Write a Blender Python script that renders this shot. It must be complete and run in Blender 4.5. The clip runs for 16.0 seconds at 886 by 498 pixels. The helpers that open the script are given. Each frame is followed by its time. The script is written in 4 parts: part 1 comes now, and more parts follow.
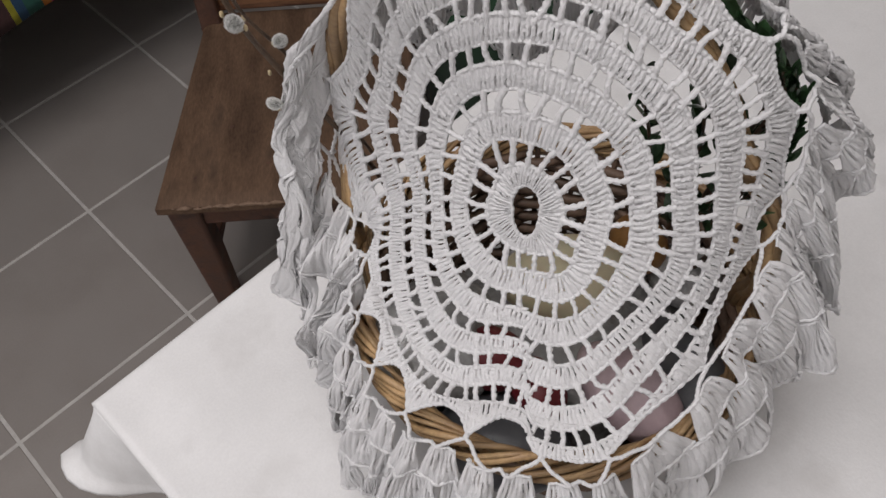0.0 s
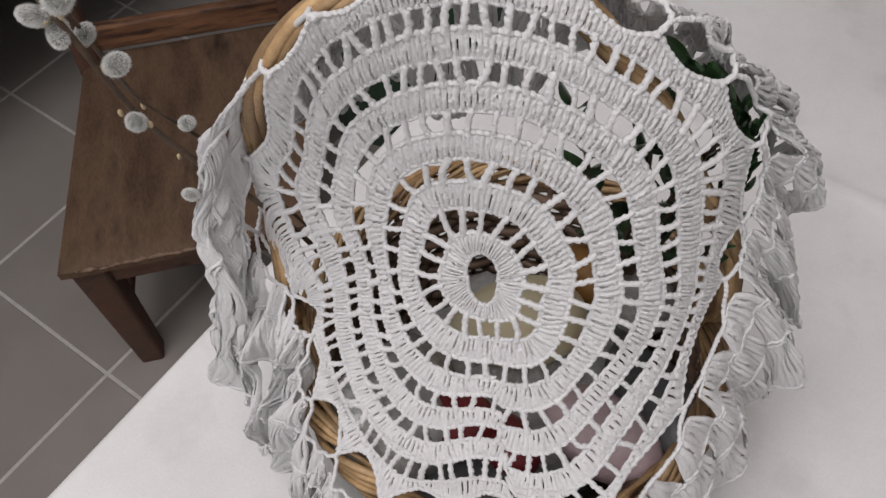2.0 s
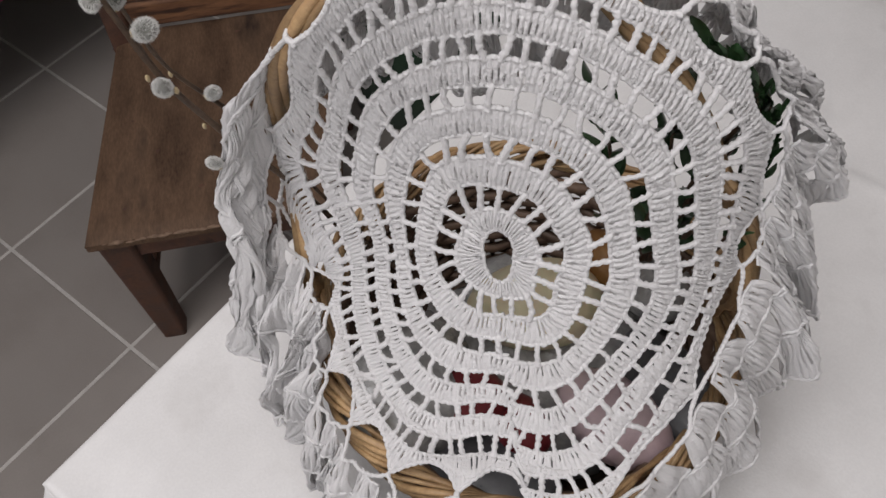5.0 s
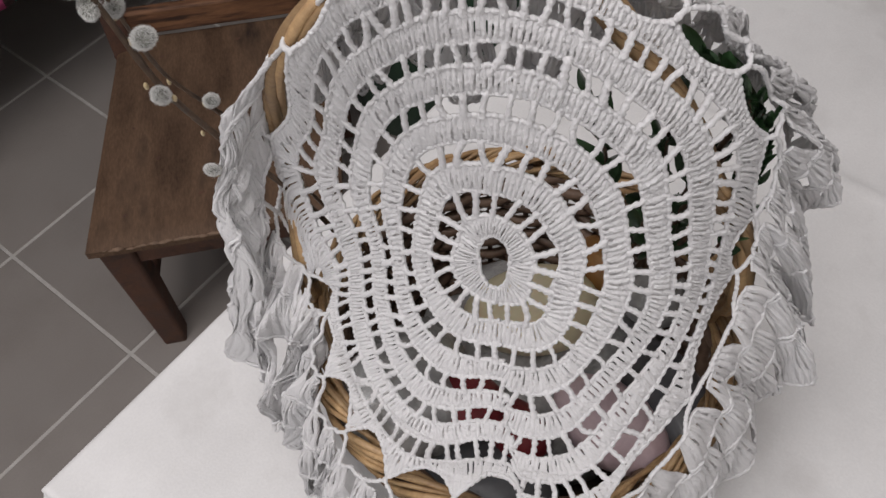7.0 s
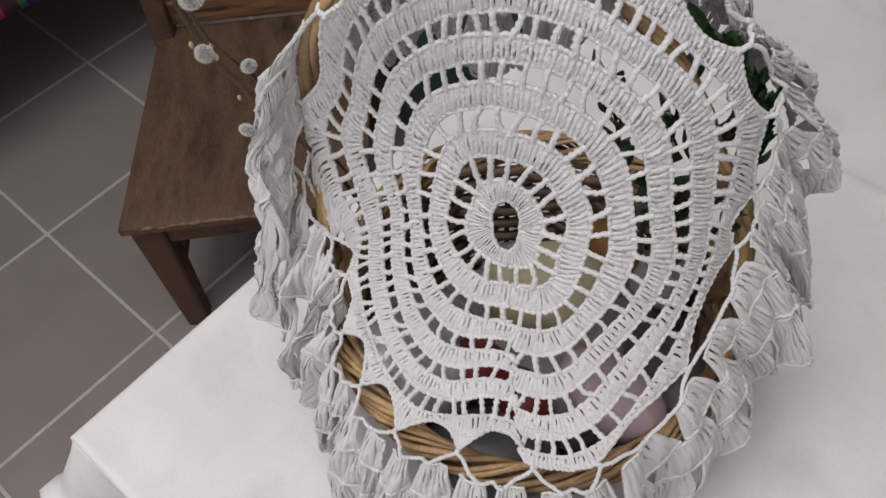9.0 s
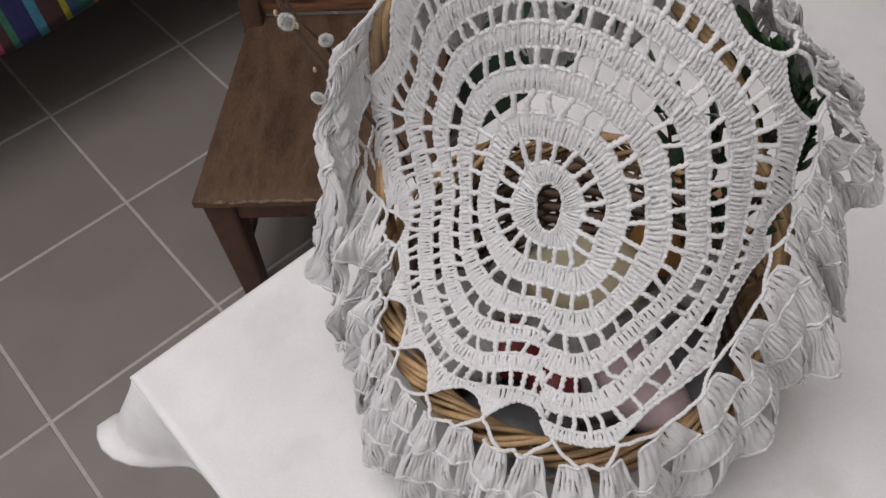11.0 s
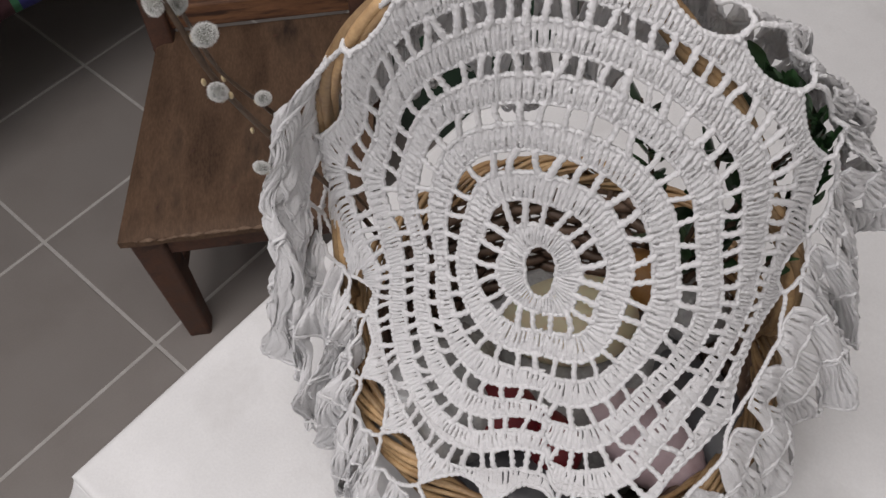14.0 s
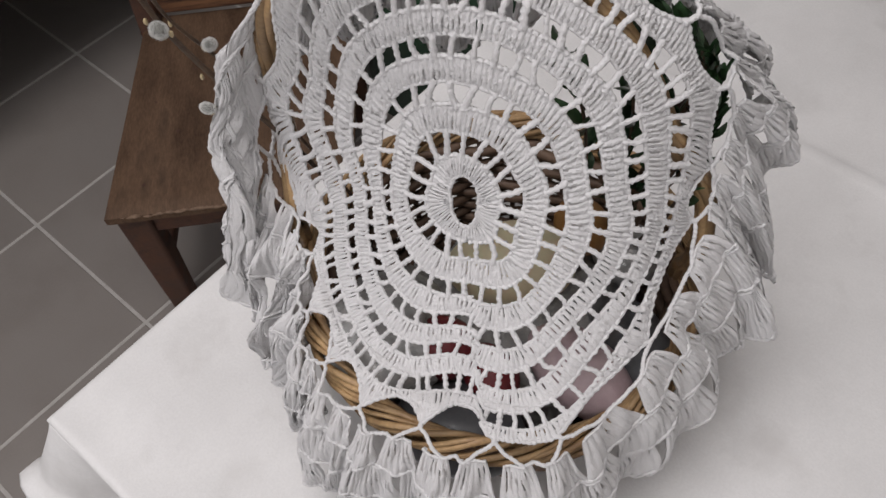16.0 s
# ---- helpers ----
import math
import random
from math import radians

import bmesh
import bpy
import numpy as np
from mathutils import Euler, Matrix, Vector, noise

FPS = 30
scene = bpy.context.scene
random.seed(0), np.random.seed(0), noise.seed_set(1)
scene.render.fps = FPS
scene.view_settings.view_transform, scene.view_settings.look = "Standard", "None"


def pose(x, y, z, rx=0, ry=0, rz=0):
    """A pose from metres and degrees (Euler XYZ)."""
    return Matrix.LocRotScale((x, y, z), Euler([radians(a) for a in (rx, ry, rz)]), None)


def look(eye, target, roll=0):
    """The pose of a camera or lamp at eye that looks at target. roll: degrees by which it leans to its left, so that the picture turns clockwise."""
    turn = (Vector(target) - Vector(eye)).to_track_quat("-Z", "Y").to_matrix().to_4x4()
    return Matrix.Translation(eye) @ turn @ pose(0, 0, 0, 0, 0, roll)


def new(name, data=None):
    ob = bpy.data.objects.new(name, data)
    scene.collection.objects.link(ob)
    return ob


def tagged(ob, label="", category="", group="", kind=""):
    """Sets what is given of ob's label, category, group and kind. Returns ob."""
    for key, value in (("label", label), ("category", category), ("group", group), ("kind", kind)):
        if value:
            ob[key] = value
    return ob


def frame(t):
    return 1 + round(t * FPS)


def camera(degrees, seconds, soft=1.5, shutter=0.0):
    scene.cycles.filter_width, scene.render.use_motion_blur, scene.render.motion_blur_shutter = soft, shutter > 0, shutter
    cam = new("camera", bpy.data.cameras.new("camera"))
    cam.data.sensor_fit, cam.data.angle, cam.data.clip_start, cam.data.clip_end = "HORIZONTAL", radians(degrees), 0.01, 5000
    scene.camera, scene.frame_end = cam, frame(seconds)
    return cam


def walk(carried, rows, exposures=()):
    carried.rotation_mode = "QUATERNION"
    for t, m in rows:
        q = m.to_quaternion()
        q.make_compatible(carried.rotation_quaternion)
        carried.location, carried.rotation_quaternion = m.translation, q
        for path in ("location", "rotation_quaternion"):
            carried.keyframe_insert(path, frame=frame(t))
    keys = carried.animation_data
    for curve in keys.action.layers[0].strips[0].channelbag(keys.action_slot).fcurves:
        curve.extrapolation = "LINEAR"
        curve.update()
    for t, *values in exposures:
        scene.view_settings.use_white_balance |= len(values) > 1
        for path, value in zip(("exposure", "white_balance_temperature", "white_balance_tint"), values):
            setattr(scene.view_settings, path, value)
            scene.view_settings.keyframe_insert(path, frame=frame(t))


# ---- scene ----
cam = camera(57.4, 16.0)
PATH = [
    (0, (-0.194, -1.828, 1.495), (0.568, -1.003, -0.159), -3.3),
    (0.5, (-0.185, -1.782, 1.485), (0.611, -1.019, -0.183), -3.1),
    (1, (-0.164, -1.752, 1.502), (0.678, -1.041, -0.167), -2.8),
    (1.5, (-0.152, -1.76, 1.495), (0.731, -1.097, -0.173), -1.9),
    (2, (-0.163, -1.773, 1.493), (0.723, -1.121, -0.178), -1.9),
    (2.5, (-0.179, -1.781, 1.491), (0.705, -1.124, -0.179), -2.0),
    (3, (-0.182, -1.79, 1.491), (0.69, -1.125, -0.182), -2.1),
    (3.5, (-0.185, -1.791, 1.489), (0.662, -1.117, -0.193), -2.3),
    (4, (-0.177, -1.791, 1.487), (0.661, -1.107, -0.196), -2.4),
    (4.5, (-0.168, -1.781, 1.49), (0.666, -1.094, -0.193), -2.5),
    (7, (-0.168, -1.785, 1.494), (0.677, -1.086, -0.179), -2.6),
    (7.5, (-0.175, -1.78, 1.499), (0.67, -1.078, -0.172), -2.7),
    (8, (-0.183, -1.784, 1.502), (0.66, -1.075, -0.168), -2.9),
    (10.5, (-0.209, -1.852, 1.506), (0.542, -0.991, -0.136), -2.5),
    (11, (-0.215, -1.849, 1.515), (0.518, -0.966, -0.122), -3.2),
    (11.5, (-0.223, -1.843, 1.506), (0.516, -0.959, -0.128), -3.1),
    (12, (-0.213, -1.834, 1.508), (0.551, -0.969, -0.125), -2.5),
    (12.5, (-0.199, -1.807, 1.497), (0.593, -0.99, -0.148), -1.8),
    (13, (-0.189, -1.785, 1.487), (0.615, -1.005, -0.17), -1.6),
    (13.5, (-0.178, -1.774, 1.489), (0.635, -1.028, -0.179), -2.1),
    (14, (-0.175, -1.772, 1.494), (0.643, -1.031, -0.174), -2.3),
    (14.5, (-0.173, -1.79, 1.492), (0.647, -1.05, -0.175), -2.3),
    (15, (-0.175, -1.805, 1.511), (0.651, -1.069, -0.155), -2.2),
    (15.5, (-0.182, -1.822, 1.511), (0.645, -1.085, -0.154), -2.2),
    (16, (-0.187, -1.839, 1.5), (0.622, -1.094, -0.171), -3.0),
]
walk(cam, [(t, look(eye, target, roll)) for t, eye, target, roll in PATH])

# ---------------------------------------------------------------- light
world = bpy.data.worlds.new("world")
world.use_nodes = True
world.node_tree.nodes["Background"].inputs["Color"].default_value = (0.9, 0.93, 1.0, 1)
world.node_tree.nodes["Background"].inputs["Strength"].default_value = 0.02
scene.world = world


def area_lamp(name, place, target, sx, sy, watts, colour):
    data = bpy.data.lights.new(name, "AREA")
    data.shape, data.size, data.size_y, data.energy, data.color = "RECTANGLE", sx, sy, watts, colour
    ob = new(name, data)
    ob.matrix_world = look(place, target)
    return ob


LAMP_AT = (-0.54, -1.42, 2.92)
area_lamp("ceiling_lamp_light", LAMP_AT, (-0.52, -1.42, 0.0), 1.4, 1.4, 31.3, (1.0, 0.953, 0.958))
# fill from the west, added to brighten the ruffle's left side; no known source
area_lamp("west_fill_light", (-2.30, -1.3, 1.90), (0.0, -1.65, 0.9), 1.2, 1.2, 15, (0.98, 0.965, 1.0))


# ---------------------------------------------------------------- materials
def mix_rgb(nt, fac, a, b):
    n = nt.nodes.new("ShaderNodeMix")
    n.data_type = "RGBA"
    for sock, val in ((n.inputs[0], fac), (n.inputs[6], a), (n.inputs[7], b)):
        if isinstance(val, (tuple, list)):
            sock.default_value = (*val, 1) if len(val) == 3 else val
        elif isinstance(val, (int, float)):
            sock.default_value = val
        else:
            nt.links.new(val, sock)
    return n.outputs[2]


def noise_fac(nt, coords, scale, detail=4, stretch=(1, 1, 1), lo=0.35, hi=0.65, rough=0.55):
    m = nt.nodes.new("ShaderNodeMapping")
    m.inputs["Scale"].default_value = stretch
    nt.links.new(coords, m.inputs["Vector"])
    n = nt.nodes.new("ShaderNodeTexNoise")
    n.inputs["Scale"].default_value, n.inputs["Detail"].default_value = scale, detail
    n.inputs["Roughness"].default_value = rough
    nt.links.new(m.outputs[0], n.inputs["Vector"])
    r = nt.nodes.new("ShaderNodeMapRange")
    r.inputs["From Min"].default_value, r.inputs["From Max"].default_value = lo, hi
    nt.links.new(n.outputs[0], r.inputs["Value"])
    return r.outputs[0], n.outputs[0]


def material(name, dark, light, rough=0.6, scale=20.0, fine=200.0, stretch=(1, 1, 1), bump=0.2, depth=0.001,
             vary=0.0, stain=None, stain_scale=4.0, stain_lo=0.5, stain_hi=0.7, metal=0.0, sheen=0.0, coat=0.0, spec=0.5, object_space=True, sss=0.0, alpha=1.0, trans=0.0):
    """Two colours mixed by a coarse and a fine noise, a stain of its own, and a fine relief."""
    mat = bpy.data.materials.new(name)
    mat.use_nodes = True
    nt = mat.node_tree
    bsdf = nt.nodes["Principled BSDF"]
    tc = nt.nodes.new("ShaderNodeTexCoord")
    coords = tc.outputs["Object" if object_space else "Generated"]
    f1, _ = noise_fac(nt, coords, scale, 4, stretch)
    f2, raw = noise_fac(nt, coords, fine, 3, stretch, 0.3, 0.7)
    half = nt.nodes.new("ShaderNodeMath")
    half.operation = "MULTIPLY_ADD"
    nt.links.new(f2, half.inputs[0])
    half.inputs[1].default_value = 0.35
    sc = nt.nodes.new("ShaderNodeMath")
    sc.operation = "MULTIPLY"
    nt.links.new(f1, sc.inputs[0])
    sc.inputs[1].default_value = 0.65
    nt.links.new(sc.outputs[0], half.inputs[2])
    col = mix_rgb(nt, half.outputs[0], dark, light)
    if stain:
        f3, _ = noise_fac(nt, coords, stain_scale, 5, stretch, stain_lo, stain_hi)
        col = mix_rgb(nt, f3, col, stain)
    if vary:
        info = nt.nodes.new("ShaderNodeObjectInfo")
        hsv = nt.nodes.new("ShaderNodeHueSaturation")
        mr = nt.nodes.new("ShaderNodeMapRange")
        mr.inputs["To Min"].default_value, mr.inputs["To Max"].default_value = 1 - vary, 1 + vary
        nt.links.new(info.outputs["Random"], mr.inputs["Value"])
        nt.links.new(mr.outputs[0], hsv.inputs["Value"])
        nt.links.new(col, hsv.inputs["Color"])
        col = hsv.outputs[0]
    nt.links.new(col, bsdf.inputs["Base Color"])
    rr = nt.nodes.new("ShaderNodeMapRange")
    rr.inputs["To Min"].default_value, rr.inputs["To Max"].default_value = max(rough - 0.08, 0.02), min(rough + 0.08, 1)
    nt.links.new(f1, rr.inputs["Value"])
    nt.links.new(rr.outputs[0], bsdf.inputs["Roughness"])
    bsdf.inputs["Metallic"].default_value = metal
    bsdf.inputs["Specular IOR Level"].default_value = spec
    bsdf.inputs["Sheen Weight"].default_value = sheen
    bsdf.inputs["Coat Weight"].default_value = coat
    bsdf.inputs["Alpha"].default_value = alpha
    bsdf.inputs["Transmission Weight"].default_value = trans
    if sss:
        bsdf.inputs["Subsurface Weight"].default_value = sss
        bsdf.inputs["Subsurface Scale"].default_value = 0.004
    if bump:
        b = nt.nodes.new("ShaderNodeBump")
        b.inputs["Strength"].default_value, b.inputs["Distance"].default_value = bump, depth
        nt.links.new(raw, b.inputs["Height"])
        nt.links.new(b.outputs[0], bsdf.inputs["Normal"])
    return mat


YARN = material("white_cotton_yarn", (0.83, 0.825, 0.83), (0.90, 0.895, 0.90), 0.9, 60, 620, bump=1.0, depth=0.0014, sheen=0.15, spec=0.2)
_nt = YARN.node_tree
_tr = _nt.nodes.new("ShaderNodeBsdfTranslucent")
_tr.inputs["Color"].default_value = (0.90, 0.89, 0.88, 1)
_mx = _nt.nodes.new("ShaderNodeMixShader")
_mx.inputs[0].default_value = 0.26
_nt.links.new(_nt.nodes["Principled BSDF"].outputs[0], _mx.inputs[1])
_nt.links.new(_tr.outputs[0], _mx.inputs[2])
_nt.links.new(_mx.outputs[0], _nt.nodes["Material Output"].inputs["Surface"])
CLOTH = material("white_tablecloth_linen", (0.695, 0.69, 0.685), (0.81, 0.805, 0.80), 0.85, 9, 420, bump=0.4, depth=0.0006,
                 stain=(0.635, 0.625, 0.615), stain_scale=14, stain_lo=0.55, stain_hi=0.78, sheen=0.1, spec=0.2)
WICKER = material("peeled_willow_cane", (0.22, 0.128, 0.062), (0.46, 0.31, 0.158), 0.5, 35, 320, (1, 1, 1), 0.3, 0.0006, vary=0.34,
                  stain=(0.17, 0.09, 0.04), stain_scale=60, stain_lo=0.62, stain_hi=0.75)
# the same willow, darkened in its colour for the shade inside the basket
WICKER_SHADED = material("shaded_willow_weave", (0.095, 0.060, 0.042), (0.20, 0.13, 0.088), 0.6, 30, 300, (1, 1, 1), 0.35, 0.0008, vary=0.3)
TILE = material("grey_porcelain_tile", (0.258, 0.233, 0.214), (0.307, 0.280, 0.259), 0.45, 6, 260, bump=0.12, depth=0.0005, vary=0.05,
                stain=(0.265, 0.243, 0.226), stain_scale=3, stain_lo=0.5, stain_hi=0.8)
GROUT = material("pale_grout", (0.45, 0.428, 0.405), (0.57, 0.548, 0.52), 0.9, 40, 500, bump=0.4, depth=0.001)
SEATWOOD = material("worn_dark_seat_wood", (0.055, 0.031, 0.019), (0.178, 0.108, 0.066), 0.65, 9, 170, (0.55, 1.6, 1), 0.45, 0.0010,
                    stain=(0.024, 0.016, 0.013), stain_scale=9, stain_lo=0.56, stain_hi=0.72, spec=0.3)
CHAIRWOOD = material("reddish_brown_stained_wood", (0.050, 0.024, 0.016), (0.115, 0.052, 0.031), 0.6, 22, 160, (1, 1, 1), 0.25, 0.0008,
                     stain=(0.025, 0.013, 0.01), stain_scale=14, stain_lo=0.58, stain_hi=0.72)
RAILWOOD = material("rubbed_orange_brown_wood", (0.09, 0.04, 0.022), (0.24, 0.115, 0.055), 0.6, 30, 190, (1.6, 0.25, 2.2), 0.3, 0.0010,
                    stain=(0.045, 0.022, 0.014), stain_scale=34, stain_lo=0.46, stain_hi=0.6)
WORN = material("bare_worn_wood_edge", (0.14, 0.085, 0.055), (0.27, 0.18, 0.12), 0.7, 60, 300, bump=0.4, depth=0.001)
WALL = material("white_wall_paint", (0.76, 0.75, 0.735), (0.81, 0.80, 0.785), 0.9, 3, 150, bump=0.1, depth=0.0006)
TABLEWOOD = material("plain_table_wood", (0.14, 0.08, 0.045), (0.22, 0.13, 0.075), 0.5, 14, 140, bump=0.2)
BARK = material("dark_willow_bark", (0.045, 0.027, 0.017), (0.12, 0.076, 0.046), 0.6, 90, 500, bump=0.4, depth=0.0005)
FUZZ = material("silvery_catkin_fur", (0.74, 0.74, 0.72), (0.90, 0.90, 0.88), 0.8, 300, 900, bump=0, sheen=0.6)
CATKIN = material("grey_catkin_core", (0.10, 0.10, 0.085), (0.34, 0.34, 0.31), 0.9, 260, 900, bump=0.5)
SCALE = material("pale_bud_scale", (0.40, 0.30, 0.16), (0.62, 0.52, 0.33), 0.6, 200, 900, bump=0.3)
LEAF = material("glossy_boxwood_leaf", (0.012, 0.034, 0.014), (0.034, 0.078, 0.028), 0.35, 70, 400, bump=0.15, depth=0.0004, vary=0.45, coat=0.2)
GREENCLOTH = material("dark_green_fabric", (0.006, 0.028, 0.012), (0.014, 0.052, 0.022), 0.8, 10, 500, bump=0.3, sheen=0.2)
DARKWOOD = material("blackened_bench_wood", (0.012, 0.010, 0.009), (0.03, 0.024, 0.02), 0.6, 10, 120, bump=0.2)
EGG_PALE = material("pale_yellow_egg_shell", (0.78, 0.69, 0.45), (0.84, 0.76, 0.53), 0.5, 30, 600, bump=0.1, depth=0.0003, sss=0.1)
EGG_BROWN = material("onion_dyed_egg_shell", (0.26, 0.12, 0.035), (0.40, 0.21, 0.07), 0.45, 40, 500, bump=0.1, depth=0.0003)
EGG_RED = material("beet_red_egg_shell", (0.13, 0.012, 0.018), (0.24, 0.03, 0.035), 0.35, 40, 500, bump=0.1, depth=0.0003)
MEAT = material("pink_cured_ham", (0.54, 0.40, 0.43), (0.68, 0.54, 0.56), 0.4, 30, 300, bump=0.2)
FILM = material("crumpled_grey_plastic_film", (0.30, 0.30, 0.295), (0.56, 0.56, 0.55), 0.2, 45, 160, bump=0.8, depth=0.002, coat=0.6)
SLATE = material("dark_grey_wrapper", (0.08, 0.083, 0.09), (0.14, 0.143, 0.15), 0.35, 18, 200, bump=0.15)
LAMPWHITE = material("lamp_housing_white", (0.78, 0.78, 0.78), (0.84, 0.84, 0.84), 0.5, 10, 100, bump=0)


def striped():
    mat = bpy.data.materials.new("striped_woven_textile")
    mat.use_nodes = True
    nt = mat.node_tree
    bsdf = nt.nodes["Principled BSDF"]
    tc = nt.nodes.new("ShaderNodeTexCoord")
    sep = nt.nodes.new("ShaderNodeSeparateXYZ")
    nt.links.new(tc.outputs["Object"], sep.inputs[0])
    mod = nt.nodes.new("ShaderNodeMath")
    mod.operation = "WRAP"
    mod.inputs[1].default_value, mod.inputs[2].default_value = 0.36, 0.0
    nt.links.new(sep.outputs["X"], mod.inputs[0])
    mr = nt.nodes.new("ShaderNodeMapRange")
    mr.inputs["From Max"].default_value = 0.36
    nt.links.new(mod.outputs[0], mr.inputs["Value"])
    ramp = nt.nodes.new("ShaderNodeValToRGB")
    ramp.color_ramp.interpolation = "CONSTANT"
    bands = [(0.0, (0.02, 0.09, 0.07)), (0.10, (0.45, 0.16, 0.02)), (0.15, (0.42, 0.03, 0.12)), (0.20, (0.05, 0.015, 0.02)),
             (0.30, (0.03, 0.13, 0.06)), (0.34, (0.02, 0.02, 0.13)), (0.46, (0.42, 0.05, 0.16)), (0.50, (0.05, 0.02, 0.02)),
             (0.56, (0.03, 0.14, 0.09)), (0.60, (0.02, 0.02, 0.10)), (0.72, (0.05, 0.2, 0.3)), (0.78, (0.05, 0.02, 0.02)), (0.9, (0.3, 0.28, 0.02)), (0.94, (0.02, 0.06, 0.12))]
    els = ramp.color_ramp.elements
    els[0].position, els[0].color = 0.0, (*bands[0][1], 1)
    els.remove(els[1])
    for pos, col in bands[1:]:
        e = els.new(pos)
        e.color = (*col, 1)
    nt.links.new(mr.outputs[0], ramp.inputs[0])
    _, raw = noise_fac(nt, tc.outputs["Object"], 300, 3)
    f, _ = noise_fac(nt, tc.outputs["Object"], 60, 3)
    col = mix_rgb(nt, 0.25, ramp.outputs[0], mix_rgb(nt, f, (0.0, 0.0, 0.0), ramp.outputs[0]))
    nt.links.new(col, bsdf.inputs["Base Color"])
    bsdf.inputs["Roughness"].default_value = 0.9
    b = nt.nodes.new("ShaderNodeBump")
    b.inputs["Strength"].default_value, b.inputs["Distance"].default_value = 0.4, 0.001
    nt.links.new(raw, b.inputs["Height"])
    nt.links.new(b.outputs[0], bsdf.inputs["Normal"])
    return mat


STRIPES = striped()


# ---------------------------------------------------------------- mesh tools
class Geo:
    """Collects vertices and faces for one mesh."""

    def __init__(self):
        self.v, self.f, self.n = [], [], 0

    def add(self, verts, faces):
        self.v.append(np.asarray(verts, float).reshape(-1, 3))
        self.f += [[i + self.n for i in f] for f in faces]
        self.n += len(self.v[-1])

    def tube(self, pts, rad, sides=6, lobes=0.0, twist=0.0, caps=True, closed=False, phase=0.0, flat=1.0, up=None):
        """A tube along pts; lobes and twist (radians a metre) give it the look of plied yarn."""
        p = np.asarray(pts, float)
        n = len(p)
        r = np.broadcast_to(np.asarray(rad, float), (n,))
        if closed:
            t = np.roll(p, -1, 0) - np.roll(p, 1, 0)
        else:
            t = np.gradient(p, axis=0)
        t /= np.linalg.norm(t, axis=1)[:, None] + 1e-12
        ref = np.array(up if up is not None else (0.0, 0.0, 1.0))
        if up is None and abs(t[:, 2]).mean() > 0.85:
            ref = np.array((1.0, 0.0, 0.0))
        a = np.cross(t, ref)
        a /= np.linalg.norm(a, axis=1)[:, None] + 1e-12
        b = np.cross(a, t)
        s = np.r_[0, np.cumsum(np.linalg.norm(np.diff(p, axis=0), axis=1))]
        ang = np.arange(sides) * 2 * np.pi / sides
        rr = r[:, None] * (1 + lobes * np.cos(2 * (ang[None] - twist * s[:, None]) + phase))
        ring = p[:, None] + rr[..., None] * (np.cos(ang)[None, :, None] * a[:, None] + flat * np.sin(ang)[None, :, None] * b[:, None])
        m = n if closed else n - 1
        faces = []
        for i in range(m):
            i0, i1 = i * sides, ((i + 1) % n) * sides
            for j in range(sides):
                k = (j + 1) % sides
                faces.append((i0 + j, i0 + k, i1 + k, i1 + j))
        if caps and not closed:
            faces.append(tuple(range(sides))[::-1])
            faces.append(tuple((n - 1) * sides + j for j in range(sides)))
        self.add(ring, faces)

    def link(self, starts, sides):
        """Webs the strands that begin at the given vertices together at their feet."""
        for p, q in zip(starts, starts[1:]):
            self.f.append([p, p + 1, q + 1, q])

    def grid(self, pts):
        p = np.asarray(pts, float)
        h, w = p.shape[:2]
        self.add(p, [(i * w + j, i * w + j + 1, (i + 1) * w + j + 1, (i + 1) * w + j) for i in range(h - 1) for j in range(w - 1)])

    def box(self, lo, hi, m=None):
        x0, y0, z0 = lo
        x1, y1, z1 = hi
        v = np.array([(x, y, z) for x in (x0, x1) for y in (y0, y1) for z in (z0, z1)], float)
        if m is not None:
            v = np.array([m @ Vector(q) for q in v])
        self.add(v, [(0, 1, 3, 2), (4, 6, 7, 5), (0, 4, 5, 1), (2, 3, 7, 6), (0, 2, 6, 4), (1, 5, 7, 3)])

    def mesh(self, name, smooth=True):
        me = bpy.data.meshes.new(name)
        me.from_pydata([tuple(q) for q in np.concatenate(self.v)], [], self.f)
        me.polygons.foreach_set("use_smooth", [smooth] * len(me.polygons))
        me.update()
        return me


def part(name, geo, mat, parent=None, label="", smooth=True, bevel=0.0):
    """One mesh object, under a thing or a part."""
    me = geo if isinstance(geo, bpy.types.Mesh) else geo.mesh(name, smooth)
    if not me.materials:
        me.materials.append(mat)
    ob = new(name, me)
    if parent is not None:
        ob.parent = parent
    if label:
        ob["label"] = label
    if bevel:
        bv = ob.modifiers.new("bevel", "BEVEL")
        bv.width, bv.segments, bv.limit_method = bevel, 2, "ANGLE"
    return ob


def thing(name, m, label, category, group="", kind=""):
    ob = new(name)
    ob.empty_display_size = 0.05
    ob.matrix_world = m
    return tagged(ob, label, category, group, kind)


def board(lo, hi, m=None):
    g = Geo()
    g.box(lo, hi, m)
    return g


def smooth01(x, a, b):
    t = np.clip((np.asarray(x, float) - a) / (b - a), 0, 1)
    return t * t * (3 - 2 * t)


